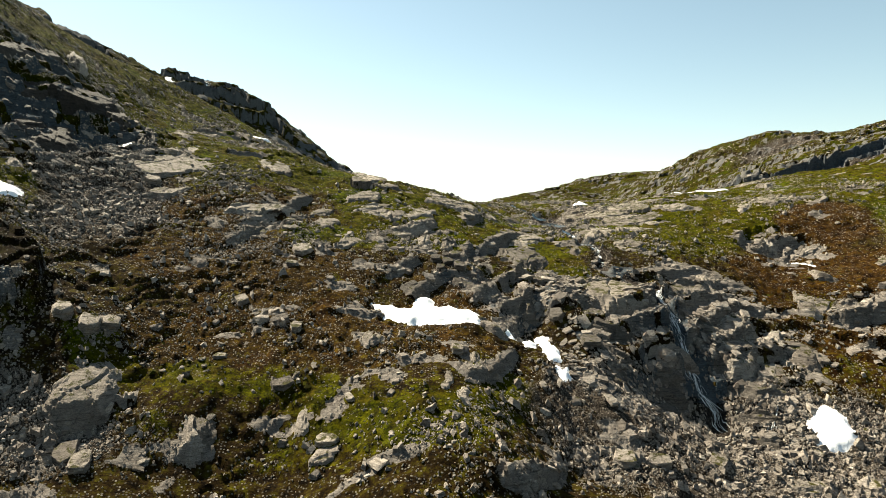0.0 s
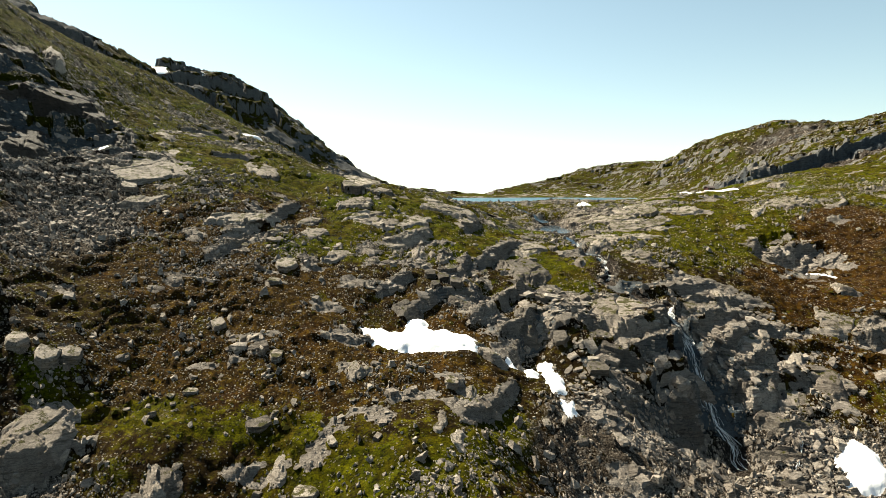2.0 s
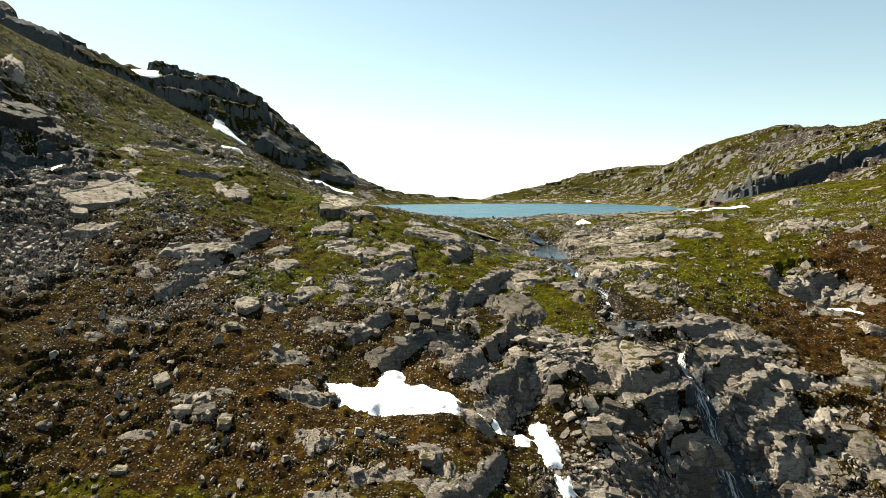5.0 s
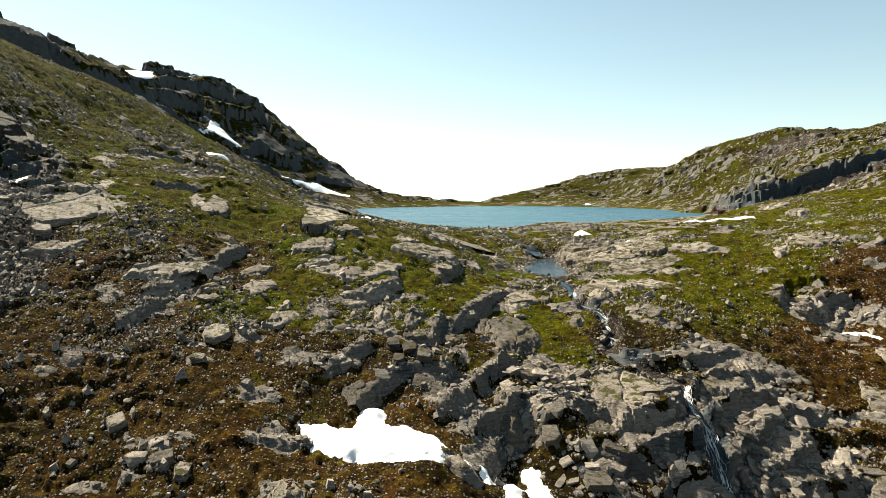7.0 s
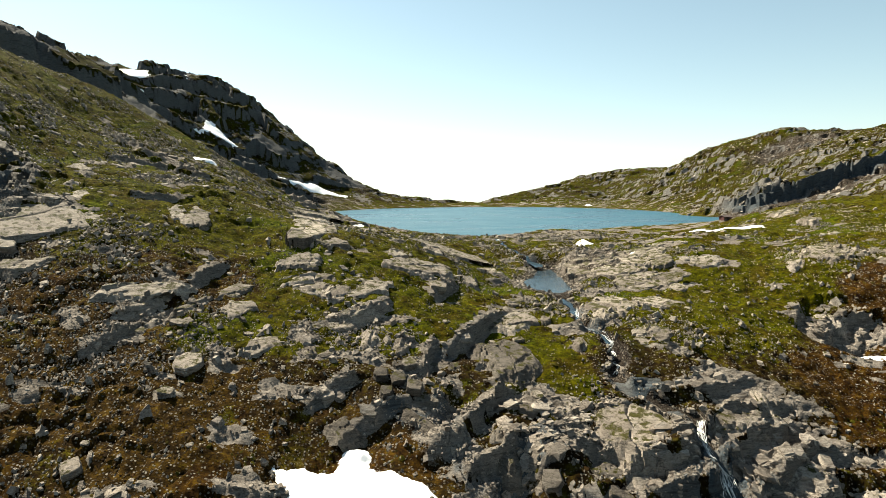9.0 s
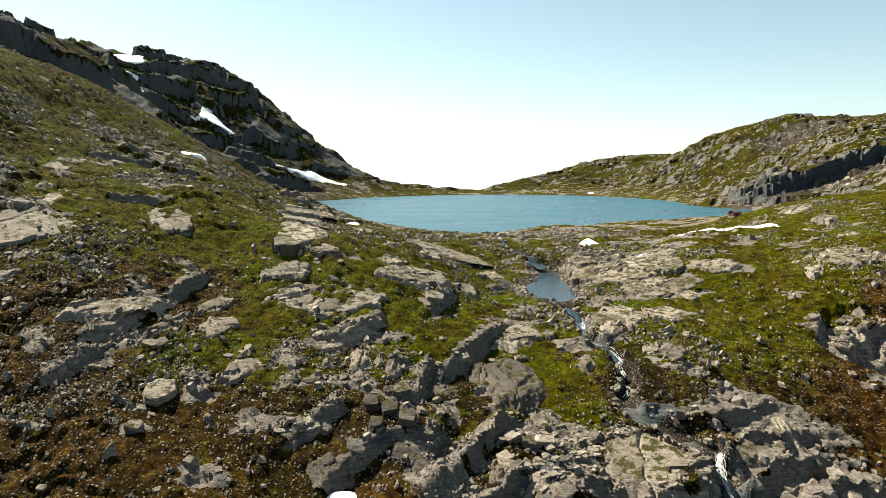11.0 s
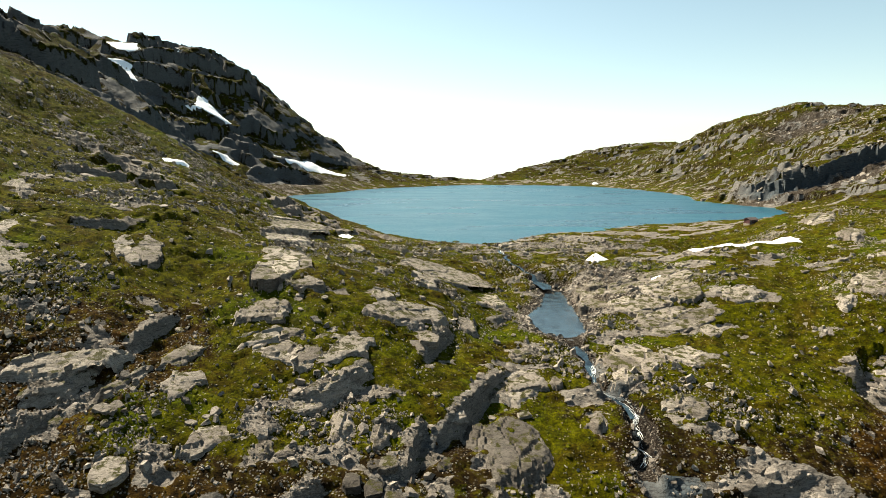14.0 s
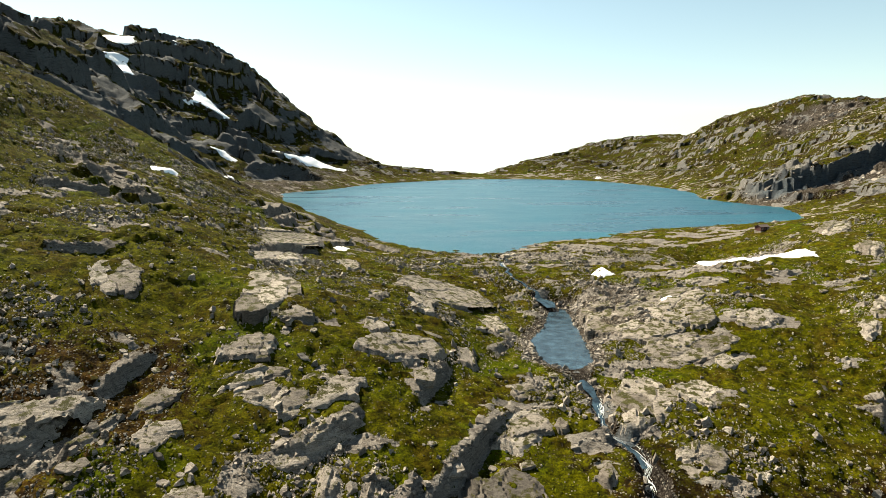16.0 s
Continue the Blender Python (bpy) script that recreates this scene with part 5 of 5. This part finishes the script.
def strew(name, label, category, protos, x, y, size, sink, lean, mat, rng, heading=None):
    """One object that holds a copy of one of the shapes at each place."""
    z = grid_values(gz, x, y) + sink * size
    fall_x = 0.85 * (bare_height(x + 1, y) - bare_height(x - 1, y)) / 2
    fall_y = 0.85 * (bare_height(x, y + 1) - bare_height(x, y - 1)) / 2
    kind = rng.integers(0, len(protos), len(x))
    cos, tris, base = [], [], 0
    for k, (co, tri) in enumerate(protos):
        w = np.nonzero(kind == k)[0]
        m = len(w)
        if not m:
            continue
        a, b, c = rng.uniform(0, 6.283, m) if heading is None else rng.normal(heading, 0.3, m), rng.normal(0, lean, m), rng.normal(0, lean, m)
        sc = size[w, None, None] * rng.uniform(0.7, 1.3, (m, 1, 3))
        p = co[None] * sc
        px, py, pz = p[..., 0], p[..., 1], p[..., 2]
        py, pz = py * np.cos(b)[:, None] - pz * np.sin(b)[:, None], py * np.sin(b)[:, None] + pz * np.cos(b)[:, None]
        px, pz = px * np.cos(c)[:, None] + pz * np.sin(c)[:, None], -px * np.sin(c)[:, None] + pz * np.cos(c)[:, None]
        qx, qy = px * np.cos(a)[:, None] - py * np.sin(a)[:, None], px * np.sin(a)[:, None] + py * np.cos(a)[:, None]
        cos.append(np.stack([qx + x[w, None], qy + y[w, None], pz + z[w, None] + fall_x[w, None] * qx + fall_y[w, None] * qy], -1).reshape(-1, 3))
        tris.append((tri[None] + (np.arange(m) * len(co))[:, None, None] + base).reshape(-1, 3))
        base += m * len(co)
    co, tri = np.concatenate(cos).astype(np.float32), np.concatenate(tris).astype(np.int32)
    me = bpy.data.meshes.new(name)
    me.vertices.add(len(co))
    me.vertices.foreach_set("co", co.ravel())
    me.loops.add(tri.size)
    me.loops.foreach_set("vertex_index", tri.ravel())
    me.polygons.add(len(tri))
    me.polygons.foreach_set("loop_start", np.arange(0, tri.size, 3, dtype=np.int32))
    me.update(calc_edges=True)
    me.materials.append(mat)
    me.shade_flat()
    return tagged(new(name, me), label, category, kind="stuff")


STONE_SHAPES = [chip_shape(40 + k) for k in range(16)]
TUFT_SHAPES = [dome(70 + k) for k in range(6)]


def seen(x, y):
    """Only where the valley's floor and flanks lie open to view, off the water and the snow."""
    ok = (np.abs(x) < 22 + 0.69 * y) & (grid_values(gz, x, y) > -70)
    ok &= inside(x, y, POND) < 0.3
    ok &= along(x, y, BROOK)[0] > 1.0
    ok &= (inside(x, y, MAIN_SNOW) < 0.2) & (inside(x, y, ROUND_SNOW) < 0.2)
    return ok & ((inside(x, y, SHORE) < 0) | (grid_values(gz, x, y) > 0.3))


def sow(count, x0, x1, y0, y1, density, rng):
    x, y = rng.uniform(x0, x1, count), rng.uniform(y0, y1, count)
    r, g, h, s = (grid_values(a, x, y) for a in (g_rock, g_green, g_heath, g_stony))
    keep = (rng.uniform(0, 1, count) < density(x, y, r, g, h, s)) & seen(x, y)
    return x[keep], y[keep]


def clumps(x, y, scale, seed):
    return smooth(0.40, 0.62, fbm(x / scale, y / scale, 3, seed))


rng = np.random.default_rng(12)
for name, label, y0, y1, count in (("loose_stones", "angular grey stones strewn over the lower scree and heath", 88, 175, 640000), ("loose_stones", "pale grey stones strewn over the upper grass and slabs", 175, 350, 850000)):
    x, y = sow(count, -190, 175, y0, y1, lambda x, y, r, g, h, s: (0.02 + 0.45 * s * (1 - 0.6 * g) + 0.34 * h * (0.15 + 0.85 * clumps(x, y, 9, 5)) * smooth(120, 40, x) + 0.30 * g * clumps(x, y, 9, 6) + 0.05 * r) * (0.15 + 0.85 * clumps(x, y, 25, 8)) * (1 - 0.88 * patch(x, y, MEADOW_RIGHT)), rng)
    size = np.clip(0.27 * (1 - rng.uniform(0, 1, len(x))) ** (-1 / 2.5), 0.25, 2.0)
    strew(name, label, "stones", STONE_SHAPES, x, y, size, 0.08, 0.35, M_STONES, rng)
x, y = sow(300000, -190, 165, 88, 345, lambda x, y, r, g, h, s: smooth(0.15, 0.5, g) * 0.27 * (1 - r) * (1 - s), rng)
strew("moss_tufts", "low tufts of yellow-green moss and grass", "moss", TUFT_SHAPES, x, y, np.clip(rng.lognormal(-0.45, 0.4, len(x)), 0.3, 1.5), -0.05, 0.2, M_TUFT, rng)
x, y = sow(120000, -190, 165, 88, 345, lambda x, y, r, g, h, s: (0.5 * h + 0.12) * smooth(0.5, 0.2, g) * (1 - r) * (1 - s), rng)
strew("heather_tufts", "low tufts of brown heather and dry moss", "heather", TUFT_SHAPES, x, y, np.clip(rng.lognormal(-0.45, 0.4, len(x)), 0.3, 1.5), -0.05, 0.2, M_HEATHER, rng)

# blocks split from the beds, lying as they broke along the strike
BLOCK_SHAPES = [proto(140 + k, 1, 0.13 + 0.05 * (k % 3)) for k in range(12)]
x, y = sow(170000, -150, 140, 95, 300, lambda x, y, r, g, h, s: smooth(0.3, 0.7, patch(x, y, WET_ROCK)) * 0.40 * smooth(16, 30, x) * smooth(172, 158, y) * (0.3 + 0.7 * clumps(x, y, 6, 15)) + 0.22 * patch(x, y, CLIFFS) * (x > 20) + 0.05 * r, rng)
far_off = along(x, y, BROOK)[0] > np.where(y < 198, 2.6, 1.0)
x, y = x[far_off], y[far_off]
strew("split_blocks", "angular split blocks of grey gneiss piled along the ledges", "stones", BLOCK_SHAPES, x, y, np.clip(0.6 * (1 - rng.uniform(0, 1, len(x))) ** (-1 / 2.4), 0.55, 2.8), 0.06, 0.16, M_STONES, rng, 0.42)


def far_blocks(label, count, x0, x1, y0, y1, seed, mat):
    x, y = rng.uniform(x0, x1, count), rng.uniform(y0, y1, count)
    z = grid_values(gz, x, y)
    keep = (z > 1.5) & (rng.uniform(0, 1, count) < 0.15 + 0.85 * clumps(x, y, 40, seed))
    x, y = x[keep], y[keep]
    strew("distant_rocks", label, "rocks", BLOCK_SHAPES, x, y, np.clip(1.2 * (1 - rng.uniform(0, 1, len(x))) ** (-1 / 2.4), 1.1, 4.2), -0.04, 0.2, mat, rng)


far_blocks("grey rocks and ledges scattered over the far green hill", 9000, 130, 620, 400, 1120, 33, M_STONES)
far_blocks("grey blocks scattered under the dark mountain", 5000, -420, -90, 420, 1060, 35, M_FAR_SHADE)

# low slabs that show through the turf
x, y = sow(6000, -150, 140, 95, 335, lambda x, y, r, g, h, s: 0.03 + 0.14 * g + 0.08 * h + 0.7 * patch(x, y, SLABS), rng)
for k in range(min(130, len(x))):
    size = float(np.clip(2.6 * (1 - rng.uniform()) ** -0.5, 2.6, 9.0))
    outcrop(float(x[k]), float(y[k]), size, size * float(rng.uniform(0.4, 0.75)), float(rng.choice((0.6, 1.2, 2.5))), float(rng.normal(38, 22)), 5000 + 7 * k, float(rng.uniform(0.7, 0.95)))

LOOSE = []
for k in range(8):
    srng = random.Random(3000 + k)
    LOOSE.append(mesh_of("boulder", rough_block(block_points(srng, 1.0, 0.75, 0.5, True), 3000 + k, 0.14), M_ROCK))
x, y = sow(9000, -150, 150, 90, 330, lambda x, y, r, g, h, s: 0.03 + 0.5 * s + 0.2 * h + 0.1 * g, rng)
for k in range(min(170, len(x))):
    ob = tagged(new("boulder", LOOSE[k % 8]), "loose angular grey stone block lying on the slope", "boulder", "loose blocks")
    size = float(np.clip(1.2 * (1 - rng.uniform()) ** -0.4, 1.2, 3.2))
    ob.matrix_world = Matrix.Translation((x[k], y[k], height(x[k], y[k]) + 0.10 * size)) @ stand(x[k], y[k], rng.uniform(0, 360), 0.8, 2.0) @ Matrix.Diagonal((size, size, size * 0.5, 1))


# ---- the hut by the lake ----
def box(bm, x0, x1, y0, y1, z0, z1):
    m = Matrix.Translation(((x0 + x1) / 2, (y0 + y1) / 2, (z0 + z1) / 2)) @ Matrix.Diagonal((x1 - x0, y1 - y0, z1 - z0, 1))
    bmesh.ops.create_cube(bm, size=1, matrix=m)


def lakeside_hut(x, y, heading):
    hut = tagged(new("hut"), "small dark red wooden hut with a low roof by the lake", "hut")
    hut.matrix_world = Matrix.Translation((x, y, mean_height(x, y, 2.0))) @ pose(0, 0, 0, 0, 0, heading) @ Matrix.Scale(0.85, 4)
    bm = bmesh.new()
    box(bm, -2.9, 2.9, -1.9, 1.9, -1.2, 0.25)
    part("foundation", bm, M_ROCK, hut, "grey stone foundation")
    for k in range(24):  # upright boards along the long walls
        for side in (-1, 1):
            bm = bmesh.new()
            box(bm, -2.8 + k * 0.2333 + 0.01, -2.8 + (k + 1) * 0.2333 - 0.01, side * 1.8 - 0.03, side * 1.8 + 0.03 + 0.015 * (k % 2), 0.25, 2.15)
            part("board", bm, M_RED, hut)
    for side in (-1, 1):  # gables
        bm = bmesh.new()
        f = [bm.verts.new((side * 2.8, v, w)) for v, w in ((-1.8, 0.25), (1.8, 0.25), (1.8, 2.15), (0, 3.05), (-1.8, 2.15))]
        face = bm.faces.new(f)
        ext = bmesh.ops.extrude_face_region(bm, geom=[face])
        bmesh.ops.translate(bm, vec=(-side * 0.06, 0, 0), verts=[e for e in ext["geom"] if isinstance(e, bmesh.types.BMVert)])
        bmesh.ops.recalc_face_normals(bm, faces=bm.faces)
        part("gable_wall", bm, M_RED, hut)
    for side in (-1, 1):
        bm = bmesh.new()
        box(bm, -3.15, 3.15, 0, 2.3, 0, 0.14)
        bmesh.ops.transform(bm, verts=bm.verts, matrix=Matrix.Translation((0, 0, 3.08)) @ Matrix.Rotation(math.atan2(-0.9, 1.8), 4, "X") @ Matrix.Identity(4) if side > 0 else Matrix.Translation((0, 0, 3.08)) @ Matrix.Rotation(math.pi, 4, "Z") @ Matrix.Rotation(math.atan2(-0.9, 1.8), 4, "X"))
        part("roof_panel", bm, M_ROOFING, hut, "dark roofing felt")
    bm = bmesh.new()
    box(bm, -0.45, 0.45, -1.90, -1.85, 0.25, 2.1)
    part("door", bm, M_ROOFING, hut, "dark plank door")
    for vx in (-1.8, 1.7):
        bm = bmesh.new()
        box(bm, vx - 0.42, vx + 0.42, -1.895, -1.85, 0.95, 1.75)
        window = part("window", bm, M_TRIM, hut, "white window frame")
        bm = bmesh.new()
        box(bm, vx - 0.34, vx + 0.34, -1.905, -1.897, 1.03, 1.67)
        part("pane", bm, M_GLASS, window)
    return hut


lakeside_hut(143, 357, 24)

# rocks off the point
for k, (x, y, l, w) in enumerate(((229, 622, 9, 5), (237, 626, 6, 4), (243, 632, 7, 4))):
    bm = rough_block(block_points(random.Random(50 + k), l, w, 5, False), 50 + k, 0.8)
    ob = tagged(new("boulder", mesh_of("boulder", bm, M_ROCK)), "low pale rock rising from the lake water", "boulder", "rocks in the lake")
    ob.location = (x, y, 0.2)
